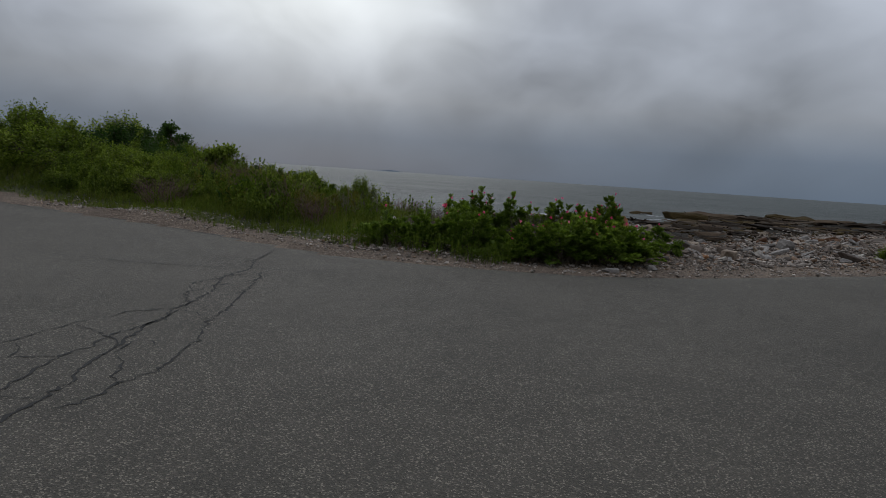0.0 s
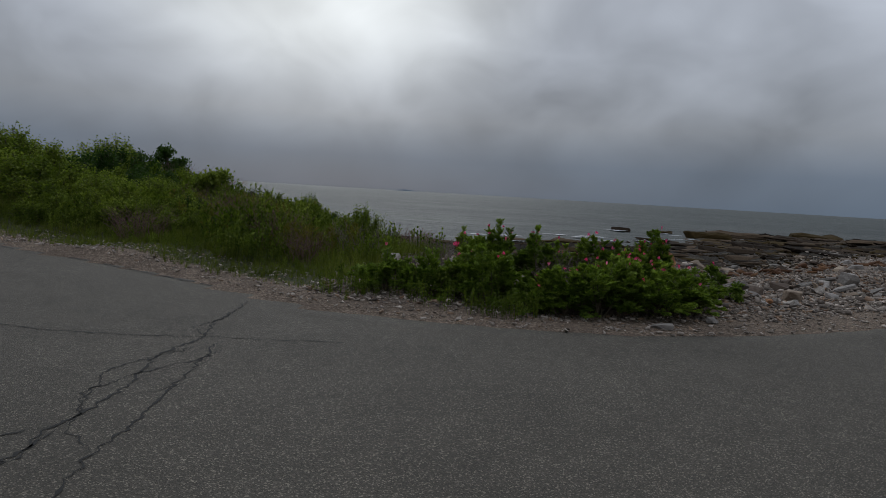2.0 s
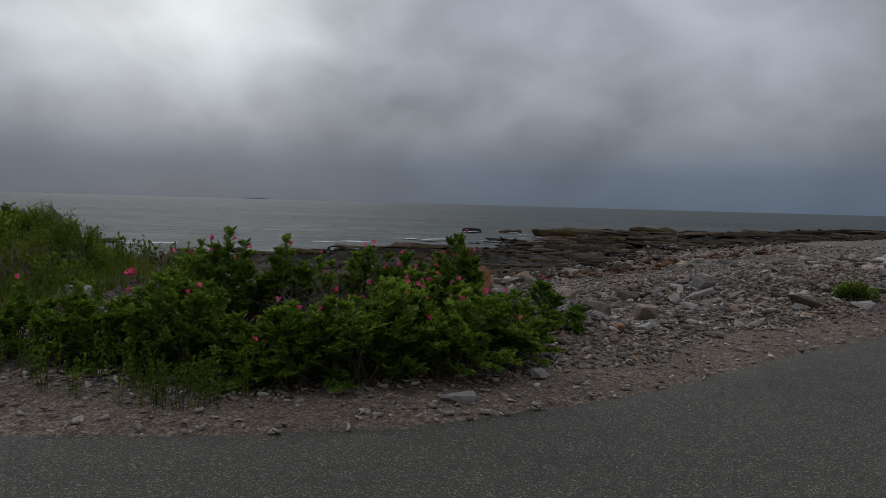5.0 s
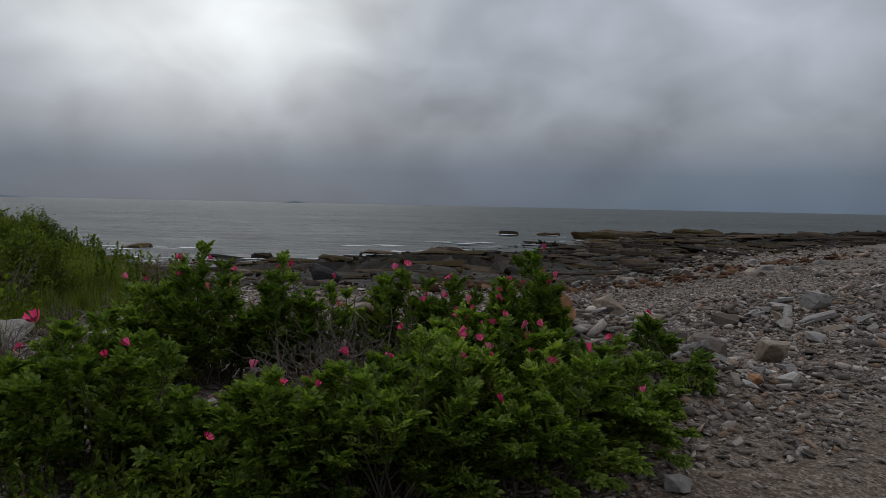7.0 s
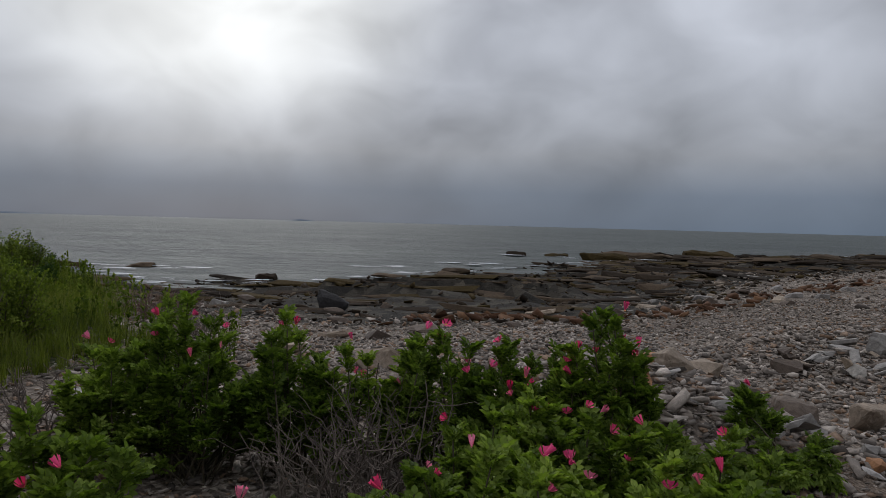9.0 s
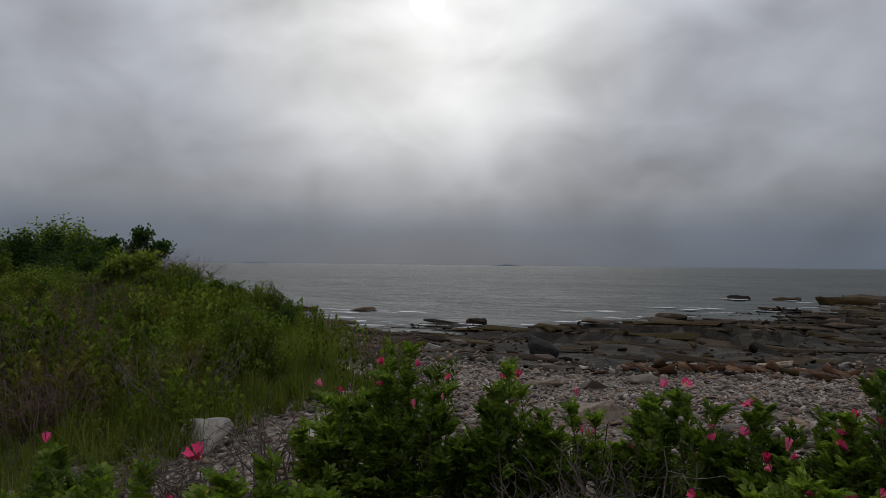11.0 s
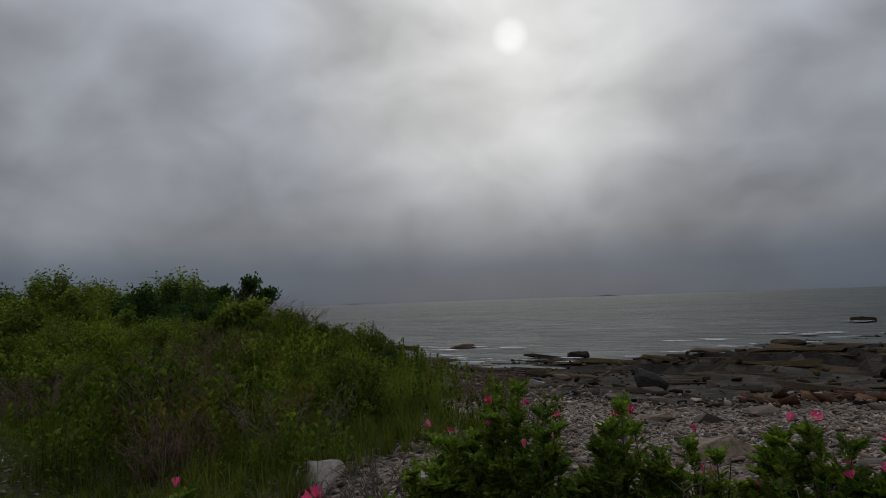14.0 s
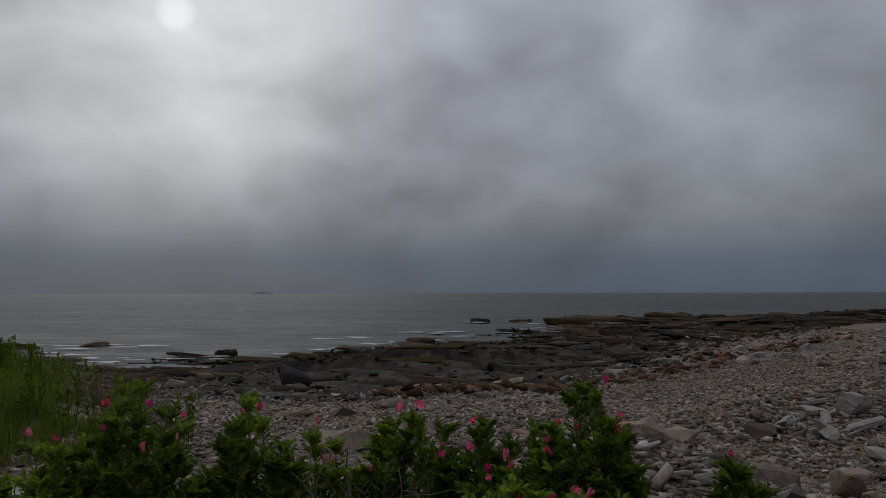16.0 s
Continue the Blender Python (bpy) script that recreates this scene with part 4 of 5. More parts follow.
def rose_bush(at, size, stems, flowers, label, seed, per=36, bare=0.0, leaf=1.0, tall=0.0):
    """A beach rose: many arching stems, compound leaves, single flowers. size: half widths and height."""
    r = np.random.default_rng(seed)
    z = float(height(at[0], at[1]))
    ob = thing("rose_bush", label, "rose bush", (at[0], at[1], z), group="beach roses")
    a, q = r.uniform(0, 2 * np.pi, stems), np.sqrt(r.random(stems))
    tx, ty = np.cos(a) * q * size[0], np.sin(a) * q * size[1]
    top = size[2] * (np.sqrt(np.maximum(0.0, 1 - 0.86 * q ** 2.4))) * (0.62 + 0.40 * r.random(stems)) + 0.7 * tall * (r.random(stems) < 0.12) * r.random(stems)
    gz = height(at[0] + tx, at[1] + ty) - z
    tips = np.stack([tx, ty, top + gz], 1)
    tips = clumped(tips, max(5, int(9 * size[0] * size[1] / 0.16)), 0.22, 0.065 * size[2], r)
    low = r.random(stems) < 0.22
    tips[low, 2] = gz[low] + top[low] * r.uniform(0.25, 0.6, low.sum())
    paths = stems_to(tips, (0, 0, -0.03), 0.08, r)
    v, f = tubes(paths, np.linspace(0.007, 0.0025, paths.shape[1])[None].repeat(stems, 0), 4)
    tagged(put_part("stem_tangle", mesh_of("stem_tangle", v, f, M["stem"]), ob, "thin brown prickly stems"), kind="stuff")
    leafed = paths[r.random(stems) >= bare]
    v, f = leaves_on(leafed, per, 0.42, r, ROSE, 0.62 * leaf, -0.3, 0.75)
    put_part("foliage", mesh_of("foliage", v, f, M["rose_leaf"]), ob, "fresh green toothed leaves")
    high = np.argsort(-(tips[:, 2] + 0.25 * r.random(stems)))[: max(flowers * 3, 1)]
    for k in r.permutation(high)[:flowers]:
        fl = put_part("flower", FLOWERS[int(r.integers(0, 4))], ob, "open pink flower")
        sc = r.uniform(0.026, 0.040)
        tip = tips[k] + np.array([r.normal(0, 0.02), r.normal(0, 0.02), 0.075])
        fl.matrix_basis = pose(*tip, r.uniform(-45, 45), r.uniform(-45, 45), r.uniform(0, 360)) @ Matrix.Scale(sc, 4)
    return ob


# front row along the road, back row behind a gap of bare twigs
AT_ROAD = "low dense green rose bush with pink flowers at the road"
rose_bush((1.62, 12.62), (0.36, 0.42, 0.50), 62, 3, AT_ROAD, 400)
rose_bush((2.0, 12.55), (0.4, 0.42, 0.62), 70, 4, AT_ROAD, 418)
rose_bush((2.45, 12.66), (0.65, 0.5, 0.74), 135, 8, AT_ROAD, 401)
rose_bush((3.1, 12.9), (0.65, 0.55, 0.72), 130, 8, AT_ROAD, 413)
rose_bush((3.62, 13.35), (0.5, 0.55, 0.60), 85, 5, "low green rose bush with pink flowers next to shingle", 402)
rose_bush((4.3, 14.3), (0.28, 0.28, 0.40), 24, 1, "small rose sprig with one pink flower in shingle", 403)
rose_bush((2.75, 13.4), (0.4, 0.34, 0.74), 55, 5, "dense green rose bush with pink flowers", 415)
rose_bush((3.2, 13.45), (0.4, 0.34, 0.74), 55, 5, "dense green rose bush with pink flowers", 416)
low_rose = rose_bush((0.35, 12.85), (0.5, 0.42, 0.66), 70, 1, "leafy rose bush with a large pink flower", 404)
big_flower = put_part("flower", FLOWERS[1], low_rose, "large open pink flower")
big_flower.matrix_basis = pose(0.2, 0.21, 0.66, 20, -25, 30) @ Matrix.Scale(0.066, 4)
rose_bush((1.02, 12.75), (0.5, 0.42, 0.76), 85, 3, "leafy green rose bush at the road side", 405)
rose_bush((0.62, 14.1), (0.30, 0.28, 0.76), 34, 2, "slender rose shoots with pink flowers on top", 417, tall=0.12)
rose_bush((1.08, 14.2), (0.44, 0.38, 0.82), 84, 7, "tall bushy green rose with pink flowers", 406, tall=0.1)
rose_bush((1.68, 14.2), (0.34, 0.32, 0.82), 56, 2, "upright green rose bush with rounded top", 407, tall=0.05)
rose_bush((2.02, 14.3), (0.30, 0.26, 0.74), 34, 4, "slender rose bush with pink flowers on top", 408, bare=0.3)
rose_bush((2.42, 14.2), (0.36, 0.30, 0.72), 52, 7, "green rose bush with many pink flowers", 409)
rose_bush((2.86, 14.1), (0.38, 0.30, 0.74), 58, 9, "green rose bush with many pink flowers", 410)
rose_bush((3.28, 13.95), (0.30, 0.26, 0.84), 54, 8, "upright green rose bush with pink flowers", 411, tall=0.06)
rose_bush((-0.4, 13.05), (0.5, 0.4, 0.58), 56, 1, "low green rose bush among weeds", 412)
rose_bush((0.3, 15.9), (0.16, 0.14, 0.72), 14, 0, "slim upright green rose shoot above the stones", 414)


def bare_shrub(at, size, twigs, label, seed, mat="twig"):
    r = np.random.default_rng(seed)
    z = float(height(at[0], at[1]))
    ob = thing("bare_shrub", label, "dead shrub", (at[0], at[1], z), group="bare shrubs")
    a, q = r.uniform(0, 2 * np.pi, twigs), np.sqrt(r.random(twigs))
    tips = np.stack([np.cos(a) * q * size[0], np.sin(a) * q * size[1], size[2] * (0.5 + 0.5 * r.random(twigs))], 1)
    paths = stems_to(tips, (0, 0, -0.02), 0.1, r, 7)
    paths[:, 1:-1] += r.normal(0, 0.02, paths[:, 1:-1].shape)
    v1, f1 = tubes(paths, np.linspace(0.006, 0.002, 7)[None].repeat(twigs, 0), 4)
    k = r.integers(3, 6, twigs * 2)
    src = np.arange(twigs * 2) % twigs
    st = paths[src, k]
    en = st + r.normal(0, 1, (twigs * 2, 3)) * np.array([0.09, 0.09, 0.07]) + np.array([0, 0, 0.05])
    t = np.linspace(0, 1, 4)[None, :, None]
    side = st[:, None] * (1 - t) + en[:, None] * t
    side[:, 1:3] += r.normal(0, 0.012, side[:, 1:3].shape)
    v2, f2 = tubes(side, np.linspace(0.003, 0.0012, 4)[None].repeat(len(side), 0), 3)
    tagged(put_part("branch_tangle", mesh_of("branch_tangle", v1, f1, M[mat]), ob), kind="stuff")
    tagged(put_part("twig_tangle", mesh_of("twig_tangle", v2, f2, M[mat]), ob), kind="stuff")
    return ob


for i, (x, y, w, h) in enumerate([(1.95, 13.75, 0.5, 0.44), (2.3, 13.6, 0.42, 0.36), (-0.2, 13.9, 0.4, 0.36), (-1.6, 15.6, 0.7, 0.65), (0.2, 14.3, 0.4, 0.5),
                                  (2.1, 14.0, 0.45, 0.62), (-0.6, 18.6, 0.6, 0.45)]):
    bare_shrub((x, y), (w, w * 0.9, h), 42, "tangled leafless grey-brown twigs between the plants", 500 + i)


for i, (x, y, w, h) in enumerate([(-4.4, 17.0, 0.8, 0.85), (-7.8, 21.5, 1.0, 0.75), (-9.6, 25.6, 1.2, 0.85), (-11.2, 26.4, 1.2, 0.95), (-8.9, 23.8, 1.1, 0.7), (-1.5, 19.8, 0.7, 0.5), (-3.2, 15.8, 0.7, 0.8), (-6.4, 16.6, 0.8, 0.75), (-2.3, 14.9, 0.5, 0.6), (-5.6, 19.0, 0.9, 0.8)]):
    bare_shrub((x, y), (w, w, h), 90, "reddish brown leafless thicket on the grassy slope", 540 + i, "red_twig")


def shrub_parts(parent, size, stems, per, leafsize, mat, seed, template=SIMPLE, start=0.3, spread=0.86):
    r = np.random.default_rng(seed)
    a, q = r.uniform(0, 2 * np.pi, stems), np.sqrt(r.random(stems))
    lump = 0.74 + 0.18 * np.sin(3 * a + seed) * q + 0.30 * r.random(stems) ** 1.5
    tips = np.stack([np.cos(a) * q * size[0], np.sin(a) * q * size[1], size[2] * np.sqrt(np.maximum(0, 1 - spread * q ** 2.2)) * lump], 1)
    tips = clumped(tips, max(6, int(15 * size[0] * size[1] / 2.5)), 0.45, 0.06 * size[2], r)
    shoot = (r.random(stems) < 0.10) & (q < 0.8)
    tips[shoot, 2] += size[2] * r.uniform(0.03, 0.12, shoot.sum())
    paths = stems_to(tips, (0, 0, -0.05), 0.12, r)
    v, f = tubes(paths, np.linspace(0.014, 0.004, 6)[None].repeat(stems, 0), 3)
    tagged(put_part("branch_tangle", mesh_of("branch_tangle", v, f, M["stem"]), parent), kind="stuff")
    t = 0.5 + 0.5 * r.random((stems, per)) ** 0.6
    k = np.minimum((t * 5).astype(int), 4)
    w = (t * 5 - k)[..., None]
    rows = np.arange(stems)[:, None]
    p = (paths[rows, k] * (1 - w) + paths[rows, k + 1] * w).reshape(-1, 3)
    p = p + r.normal(0, 1, p.shape) * (leafsize * 0.95)
    d = r.normal(0, 1, p.shape) * np.array([1, 1, 0.55]) + np.array([0, 0, 0.15])
    v, f = scatter(template[0], template[1], p, frames_from(d, r.normal(0, 0.7, len(p))), (leafsize * (0.7 + 0.6 * r.random(len(p))))[:, None])
    put_part("foliage", mesh_of("foliage", v, f, M[mat]), parent)


def shrub(at, size, label, seed, stems=230, per=28, leafsize=0.088, mat="shrub_leaf", name="shrub"):
    ob = thing(name, label, name.replace("_", " "), (at[0], at[1], float(height(at[0], at[1])) - 0.02), group="shrubs on the bank")
    shrub_parts(ob, size, stems, per, leafsize, mat, seed)
    return ob


shrub((9.6, 17.7), (0.35, 0.3, 0.32), "small green shrub growing in the rubble", 605, 40, 30, 0.05)
shrub((11.9, 19.3), (0.35, 0.3, 0.28), "small green shrub growing in the rubble", 606, 36, 30, 0.05)
A = shrub((-12.2, 20.6), (1.7, 1.5, 1.35), "dense rounded green shrub on the grassy bank", 600)
B = shrub((-14.6, 22.4), (1.9, 1.7, 1.45), "dense broad green shrub on the grassy bank", 601)
C = shrub((-11.8, 23.6), (1.7, 1.5, 1.2), "dark green shrub on the grassy bank", 602, mat="dark_leaf")
r2 = np.random.default_rng(70)
for src, x, y, k in [(A, -16.8, 22.0, 1.0), (B, -13.0, 25.2, 0.95), (A, -15.6, 25.0, 1.0), (B, -18.8, 23.4, 1.05), (A, -10.6, 19.4, 0.72), (B, -17.8, 26.4, 1.05), (C, -20.6, 24.6, 1.0), (A, -21.5, 27.0, 1.1), (B, -23.5, 26.0, 1.1),
                     (C, -9.9, 22.2, 0.72), (C, -14.0, 27.4, 0.9), (C, -26, 28, 1.2), (A, -29, 29.5, 1.2), (B, -33, 31, 1.3), (C, -38, 34, 1.4), (B, -44, 37, 1.5), (A, -9.6, 17.9, 0.5), (A, -13.9, 20.0, 0.85), (B, -8.6, 20.6, 0.5),
                     (A, -7.4, 17.9, 0.55), (B, -8.3, 18.6, 0.55), (A, -6.9, 18.8, 0.5), (B, -7.8, 19.7, 0.55), (A, -6.2, 17.5, 0.42), (B, -9.2, 19.0, 0.6), (A, -10.2, 20.6, 0.7)]:
    copy_thing(src, pose(x, y, float(height(x, y)) - 0.02, 0, 0, r2.uniform(0, 360)) @ Matrix.Scale(k, 4))


def tree(at, height_, crown, label, seed, mat="dark_leaf", leafsize=0.11, limbs=14, per=150, name="tree"):
    """Tapered trunk, forking limbs and a leafy crown with gaps."""
    r = np.random.default_rng(seed)
    ob = thing(name, label, "tree", (at[0], at[1], float(height(at[0], at[1])) - 0.05), group="trees")
    th = height_ - crown[1]
    t = np.linspace(0, 1, 7)
    trunk = np.stack([0.05 * height_ * np.sin(t * 2 + seed), 0.04 * height_ * np.sin(t * 3), t * (th + crown[1] * 0.9)], 1)[None]
    v, f = tubes(trunk, np.linspace(0.035, 0.012, 7)[None] * height_ * 0.9, 7)
    put_part("trunk", mesh_of("trunk", v, f, M["stem"]), ob)
    a = np.arange(limbs) * 2.4
    e = r.uniform(0.1, 1.0, limbs)
    rad = crown[0] * np.sqrt(np.maximum(0.1, 1 - (e * 1.3 - 0.55) ** 2)) * r.uniform(0.6, 1.05, limbs)
    tips = np.stack([np.cos(a) * rad, np.sin(a) * rad, th + crown[1] * e * 1.1], 1)
    root = np.stack([np.interp(tips[:, 2] * 0.7, trunk[0, :, 2], trunk[0, :, k]) for k in range(3)], 1)
    tt = np.linspace(0, 1, 6)[None, :, None]
    paths = root[:, None] * (1 - tt) + tips[:, None] * tt + np.sin(tt * np.pi) * np.array([0, 0, 0.08 * height_])
    v, f = tubes(paths, np.linspace(0.012, 0.003, 6)[None].repeat(limbs, 0) * height_, 5)
    tagged(put_part("limb_fork", mesh_of("limb_fork", v, f, M["stem"]), ob), kind="stuff")
    c = np.repeat(paths[:, 3:].reshape(-1, 3), per // 3, 0)
    p = c + r.normal(0, 1, c.shape) * np.array([0.2, 0.2, 0.15]) * crown[0]
    d = r.normal(0, 1, p.shape) + np.array([0, 0, 0.4])
    v, f = scatter(SIMPLE[0], SIMPLE[1], p, frames_from(d, r.uniform(0, 6, len(p))), (leafsize * (0.6 + 0.7 * r.random(len(p))))[:, None])
    put_part("crown", mesh_of("crown", v, f, M[mat]), ob)
    return ob


tree((-12.7, 28.0), 1.5, (0.6, 0.9), "small round-topped dark green tree on the bank", 700)
tree((-13.9, 27.6), 1.15, (0.45, 0.6), "small dark green sapling on the bank", 701)
tree((-7.6, 21.6), 1.0, (0.5, 0.65), "small bright green sapling on the grassy slope", 702, mat="shrub_leaf")
T = shrub((-78, 50.5), (3.2, 2.8, 3.4), "dark wind-clipped shrub beside the far road", 703, 150, 30, 0.3, "far_leaf")
for x, y, k in [(-83, 53, 1.15), (-72, 47.5, 0.85), (-89, 56, 1.3), (-95, 59, 1.35), (-66, 44, 0.75), (-104, 63, 1.45), (-60, 39.5, 0.65), (-112, 67, 1.5), (-54, 37.2, 0.55), (-86, 56, 1.2), (-48, 34.8, 0.5), (-92, 58, 1.3), (-99, 62, 1.4), (-76, 52, 1.05),
                (-190, 99, 2.1), (-202, 104, 2.5), (-216, 106, 2.8), (-232, 110, 3.1), (-250, 114, 3.3), (-268, 116, 3.2), (-175, 93, 1.9), (-160, 90, 1.7), (-140, 80, 1.5), (-126, 73, 1.4)]:
    copy_thing(T, pose(x, y, float(height(x, y)) - 0.05, 0, 0, r2.uniform(0, 360)) @ Matrix.Scale(k, 4))
low_x, low_y = pick_beach(300, (-13, -1.5), (14, 27), lambda x, y: (in_grass(x, y) > 0.6) & (off_road(x, y) > 2.3), 83)
for i in range(min(40, len(low_x))):
    copy_thing((A, C, B)[i % 3], pose(low_x[i], low_y[i], float(height(low_x[i], low_y[i])) - 0.03, 0, 0, r2.uniform(0, 360)) @ Matrix.Diagonal((0.36, 0.36, r2.uniform(0.30, 0.54), 1)))

# grass and flowering weeds on the bank
def grass_tuft(seed, blades=11, h=1.0):
    r = np.random.default_rng(seed)
    V, F = [], []
    for k in range(blades):
        a, lean, hh = r.uniform(0, 6.28), r.uniform(0.1, 0.75), h * r.uniform(0.55, 1.0)
        d, sd = np.array([math.cos(a), math.sin(a), 0]), np.array([-math.sin(a), math.cos(a), 0])
        root = np.array([r.normal(0, 0.07), r.normal(0, 0.07), -0.03])
        n = sum(len(q) for q in V)
        pts = []
        for q, w in ((0, 0.013), (0.5, 0.011), (1.0, 0.002)):
            c = root + d * lean * hh * q ** 2 + np.array([0, 0, hh * (q - 0.25 * lean * q * q)])
            pts += [c - sd * w, c + sd * w]
        V.append(np.array(pts))
        F += [(n, n + 1, n + 3, n + 2), (n + 2, n + 3, n + 5, n + 4)]
    return np.concatenate(V), np.array(F)


def spread(name, templates, x, y, size, mat, label, category, seed):
    r = np.random.default_rng(seed)
    z = height(x, y)
    V, F, base = [], [], 0
    kind = r.integers(0, len(templates), len(x))
    for k, (tv, tf) in enumerate(templates):
        m = kind == k
        c = int(m.sum())
        if not c:
            continue
        a = r.uniform(0, 6.28, c)
        z0, o = np.zeros(c), np.ones(c)
        rot = np.stack([np.stack([np.cos(a), np.sin(a), z0], 1), np.stack([-np.sin(a), np.cos(a), z0], 1), np.stack([z0, z0, o], 1)], 2)
        v, f = scatter(tv, tf, np.stack([x[m], y[m], z[m]], 1), rot, size[m][:, None])
        V.append(v)
        F.append(f + base)
        base += len(v)
    return tagged(new(name, mesh_of(name, np.concatenate(V), np.concatenate(F), mat)), label, category, kind="stuff")


TUFTS = [grass_tuft(800 + i) for i in range(6)]


def grass_ok(x, y):
    return (in_grass(x, y) > -0.2 + 0.4 * wob(x, y, 1.9)) & (off_road(x, y) > 0.5 + 0.25 * wob(x, y, 2.1))


x, y = pick_beach(20000, (-13, 0), (11.8, 26), grass_ok, 71)
s_ = off_road(x, y)
sz = (0.15 + 0.21 * np.random.default_rng(1).random(len(x))) * (0.3 + 0.7 * sstep(0.9, 2.4, s_))
spread("grass", TUFTS, x, y, sz, M["grass"], "long green grass growing on the bank", "grass", 72)
x, y = pick_beach(12000, (-45, -5), (14, 46), lambda x, y: grass_ok(x, y) & ((x < -12.5) | (y > 24)), 73)
sz = 0.22 + 0.22 * np.random.default_rng(2).random(len(x))
spread("grass", TUFTS, x, y, sz * 0.9, M["grass"], "long green grass on the far bank", "grass", 74)
x, y = pick_beach(16000, (-30, 0), (11, 28), lambda x, y: (off_road(x, y) > 0.34) & (off_road(x, y) < 1.8) & (x < -0.5) & (wob(x, y, 1.3, 4) > -0.5), 75)
spread("grass", TUFTS, x, y, np.full(len(x), 0.16), M["grass"], "short trodden grass along the road", "grass", 76)


def forb(seed, leaves=42, stems=3, template=NARROW, size=0.15):
    r = np.random.default_rng(seed)
    tips = np.stack([r.normal(0, 0.14, stems), r.normal(0, 0.14, stems), 0.7 + 0.35 * r.random(stems)], 1)
    paths = stems_to(tips, (0, 0, -0.05), 0.03, r, 5)
    v, f = leaves_on(paths, leaves // stems, 0.15, r, template, size, 0.0, 0.75)
    v2, f2 = tubes(paths, np.linspace(0.010, 0.004, 5)[None].repeat(stems, 0), 3)
    return np.concatenate([v, v2]), np.concatenate([f, f2 + len(v)])


def patchy(x, y, seed):
    """Weeds stand tall in patches and low between them and along the foot of the bank."""
    tall = sstep(-0.25, 0.65, 0.6 * wob(x, y, 1.25, seed) + 0.4 * wob(x, y, 2.9, seed + 2.0))
    return (0.32 + 0.95 * tall) * (0.45 + 0.55 * sstep(0.0, 2.2, in_grass(x, y)))


FORBS = [forb(820 + i) for i in range(5)]
BROAD = [forb(830 + i, 40, 4, SIMPLE, 0.115) for i in range(4)]
x, y = pick_beach(3400, (-14, 0), (12.2, 28), lambda x, y: (in_grass(x, y) > 0.3) & (off_road(x, y) > 1.9) & (wob(x, y, 0.8, 2) > -0.35), 77)
spread("weeds", FORBS, x, y, (0.26 + 0.40 * np.random.default_rng(3).random(len(x))) * patchy(x, y, 1.0), M["forb"], "leafy bright green weeds on the bank", "weeds", 78)
x, y = pick_beach(4200, (-12, 0.8), (12.1, 26), lambda x, y: (in_grass(x, y) > -0.25) & (off_road(x, y) > 1.2), 79)
spread("weeds", BROAD, x, y, (0.24 + 0.38 * np.random.default_rng(4).random(len(x))) * patchy(x, y, 4.0), M["shrub_leaf"], "low broad-leaved green weeds", "weeds", 80)
x, y = pick_beach(2600, (-9, 1.0), (13.4, 27), lambda x, y: (in_grass(x, y) > -1.3) & (in_grass(x, y) < 0.5) & (wob(x, y, 2.6, 1.5) > 0.15), 87)
spread("weeds", BROAD, x, y, 0.16 + 0.40 * np.random.default_rng(14).random(len(x)) ** 2, M["forb"], "scattered green weeds at the foot of the bank", "weeds", 88)
x, y = pick_beach(1500, (-1.2, 2.2), (11.7, 13.4), lambda x, y: (off_road(x, y) > 0.75 + 0.3 * wob(x, y, 3.1)) & (off_road(x, y) < 1.9) & (wob(x, y, 2.4, 3) > -0.2), 85)
x, y = x[:170], y[:170]
spread("weeds", BROAD, x, y, 0.12 + 0.22 * np.random.default_rng(9).random(len(x)), M["forb"], "low dark green weeds along the road edge", "weeds", 86)
x, y = pick_beach(1300, (-9, 0), (13, 22), lambda x, y: (in_grass(x, y) > 0.0) & (off_road(x, y) > 1.9) & (wob(x, y, 0.9, 7) > 0.25), 81)
x, y = x[::2], y[::2]
spread("weeds", FORBS, x, y, 0.4 + 0.2 * np.random.default_rng(5).random(len(x)), M["rusty"], "rusty yellow-green weeds going to seed", "weeds", 82)


# ---------------------------------------------------------------- far distance
def island(x, y, length, high, seed):
    r = np.random.default_rng(seed)
    n, k = 40, 5
    t = np.linspace(-1, 1, n)
    prof = np.maximum(0.02, (1 - t ** 4)) * (0.65 + 0.35 * np.sin(t * 4 + seed)) * high + r.normal(0, 0.03 * high, n)
    V = []
    for j in range(k):
        q = j / (k - 1) * math.pi
        V.append(np.stack([x + t * length / 2, np.full(n, y) - math.cos(q) * length * 0.12, SEA - 0.5 + np.maximum(prof, 0.1) * math.sin(q)], 1))
    V = np.stack(V, 1)
    idx = np.arange(n * k).reshape(n, k)
    f = np.stack([idx[:-1, :-1], idx[1:, :-1], idx[1:, 1:], idx[:-1, 1:]], -1).reshape(-1, 4)
    tagged(new("island", mesh_of("island", V.reshape(-1, 3), f, M["island"], True)), "low island on the horizon, distance haze put into its grey-blue colour", "island")


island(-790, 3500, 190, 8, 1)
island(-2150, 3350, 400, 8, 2)


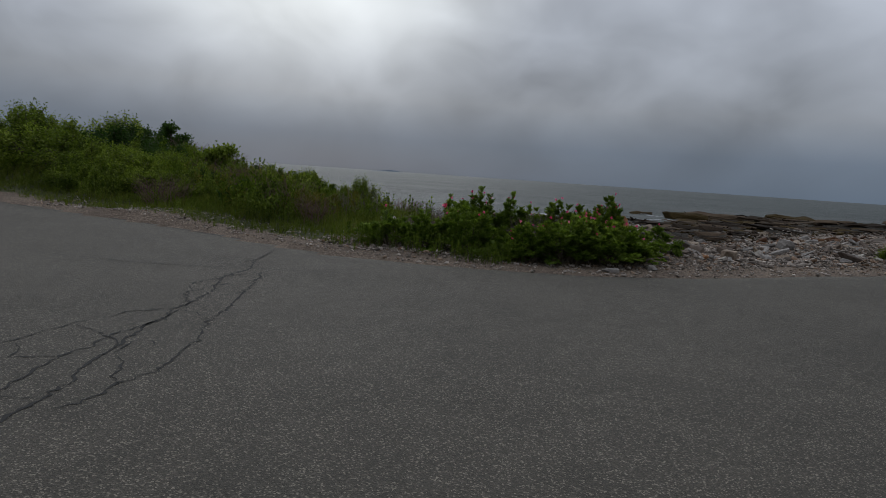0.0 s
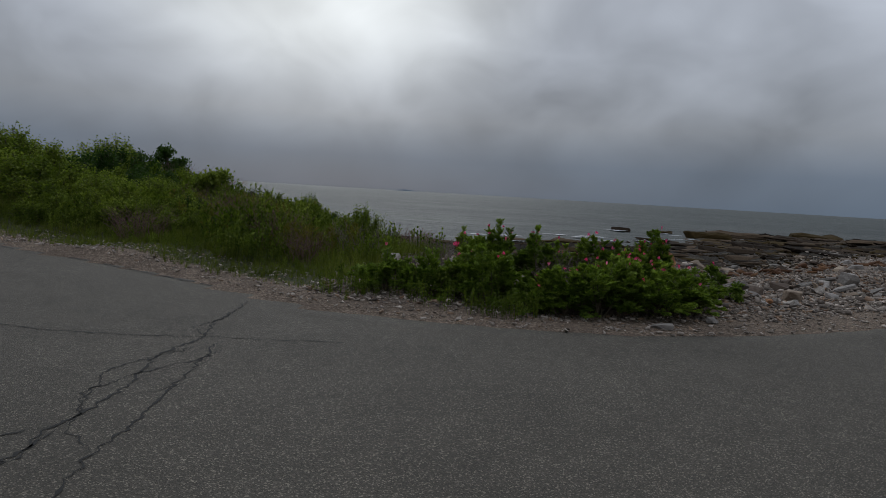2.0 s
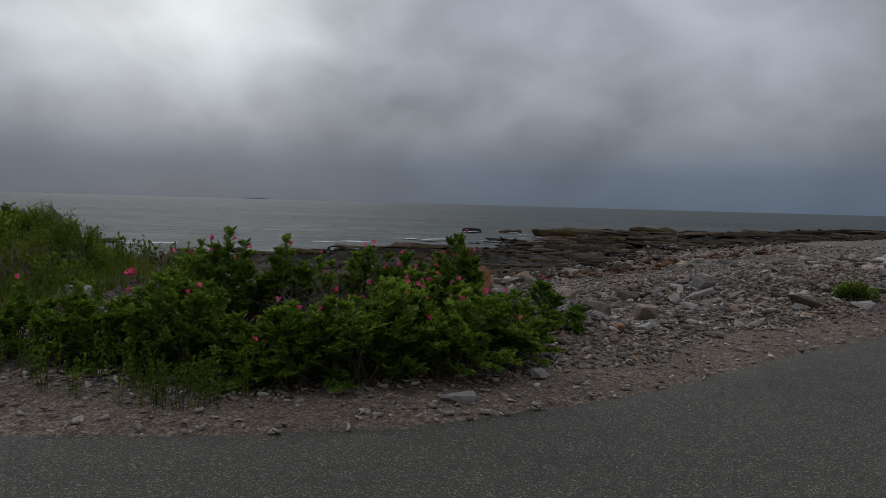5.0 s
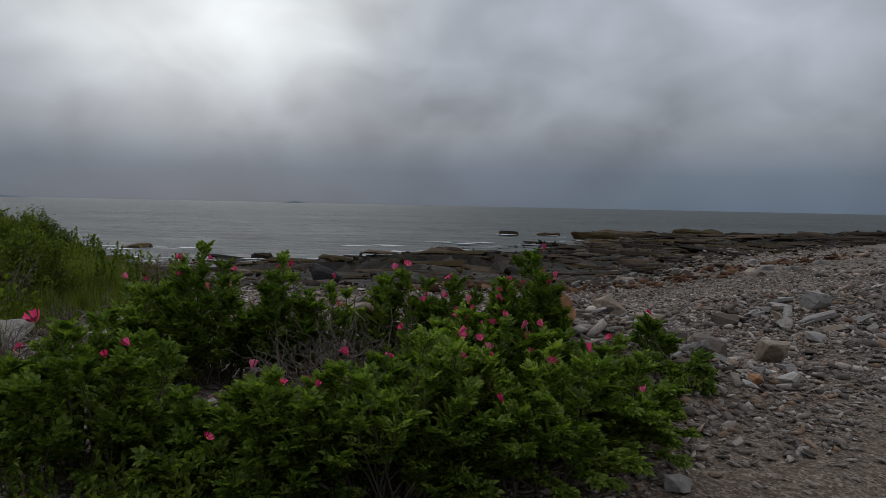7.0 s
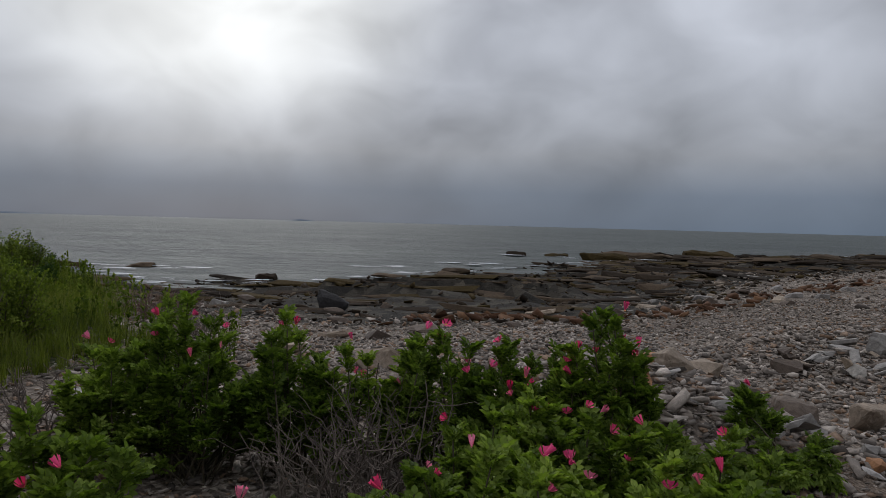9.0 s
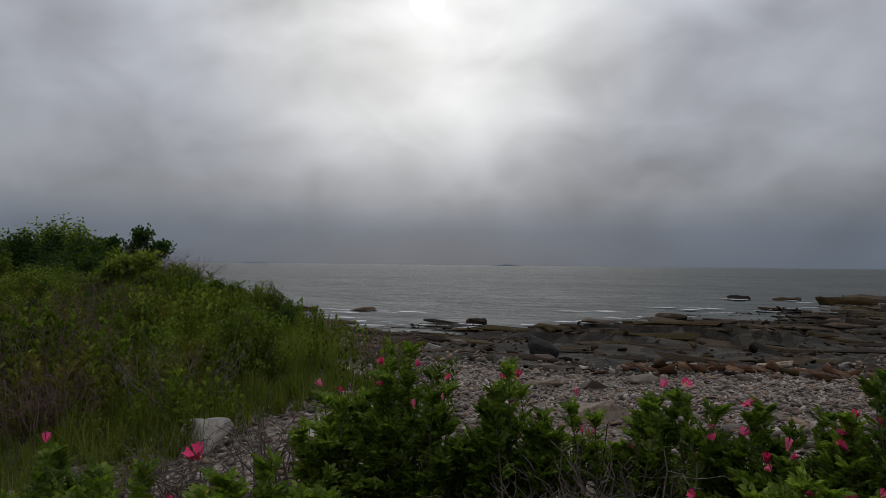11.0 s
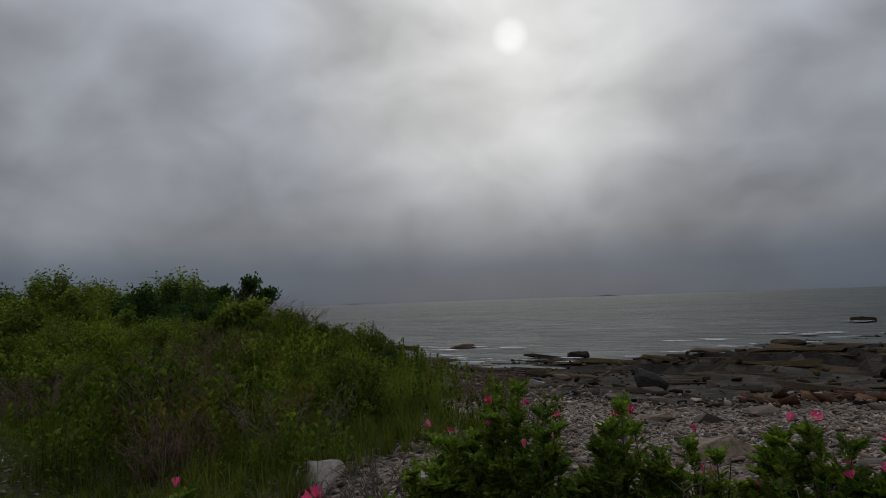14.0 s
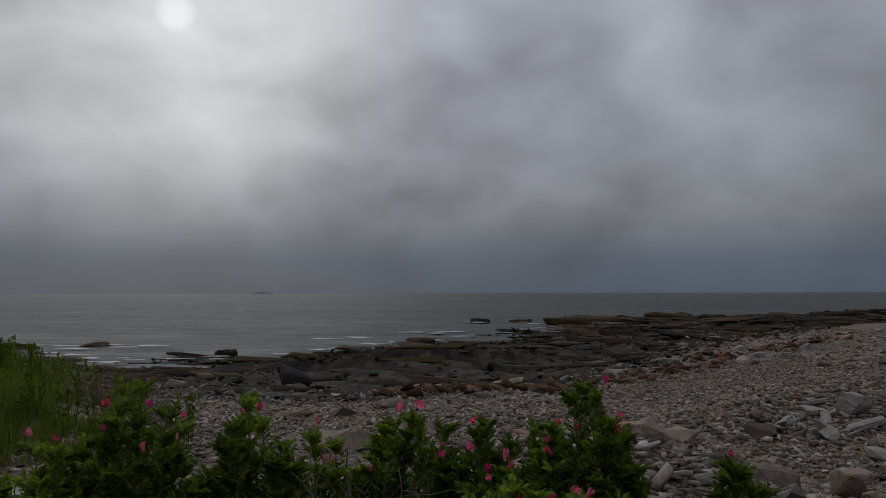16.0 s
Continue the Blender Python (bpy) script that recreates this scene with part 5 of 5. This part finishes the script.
def house(x, y, rz):
    ob = thing("house", "distant grey shingled house with a dark pitched roof", "house", (x, y, float(height(x, y)) - 0.1), rz)
    bm = bmesh.new()
    bmesh.ops.create_cube(bm, size=1.0, matrix=Matrix.Translation((0, 0, 2.6)) @ Matrix.Diagonal((9, 7, 5.2, 1)))
    part("wall", bm, M["wall"], ob)
    bm = bmesh.new()
    v = [bm.verts.new(c) for c in ((-5, -4, 5.0), (5, -4, 5.0), (5, 4, 5.0), (-5, 4, 5.0), (-5, 0, 8.0), (5, 0, 8.0), (-5, -4, 5.25), (5, -4, 5.25), (5, 4, 5.25), (-5, 4, 5.25))]
    for q in ((3, 2, 1, 0), (0, 1, 7, 6), (1, 2, 8, 7), (2, 3, 9, 8), (3, 0, 6, 9), (6, 7, 5, 4), (8, 9, 4, 5), (6, 4, 9), (7, 8, 5)):
        bm.faces.new([v[i] for i in q])
    part("roof", bm, M["roof"], ob)
    for k in range(3):
        for zz in (1.6, 3.9):
            bm = bmesh.new()
            bmesh.ops.create_cube(bm, size=1.0, matrix=Matrix.Translation((-3 + 3 * k, -3.52, zz)) @ Matrix.Diagonal((1.1, 0.1, 1.4, 1)))
            wf = part("window", bm, M["trimw"], ob)
            bm = bmesh.new()
            bmesh.ops.create_cube(bm, size=1.0, matrix=Matrix.Translation((-3 + 3 * k, -3.56, zz)) @ Matrix.Diagonal((0.9, 0.08, 1.2, 1)))
            part("pane", bm, M["glass"], wf)


house(-225, 118, 60)


# ---------------------------------------------------------------- single stones at the road side
def loose_stones():
    r = np.random.default_rng(90)
    meshes = [mesh_of("stone", v, f, M["stone"]) for v, f in STONES]
    x, y = pick_beach(4000, (2.6, 8.5), (12.0, 17.5), shingle_zone, 91)
    for i in range(min(300, len(x))):
        ob = new("stone", meshes[i % len(meshes)])
        sz = r.uniform(0.06, 0.15) if r.random() < 0.85 else r.uniform(0.15, 0.26)
        ob.parent = ground
        ob.matrix_basis = pose(x[i], y[i], float(height(x[i], y[i])) + sz * 0.10, r.normal(0, 12), r.normal(0, 12), r.uniform(0, 360)) @ Matrix.Scale(sz, 4)


loose_stones()
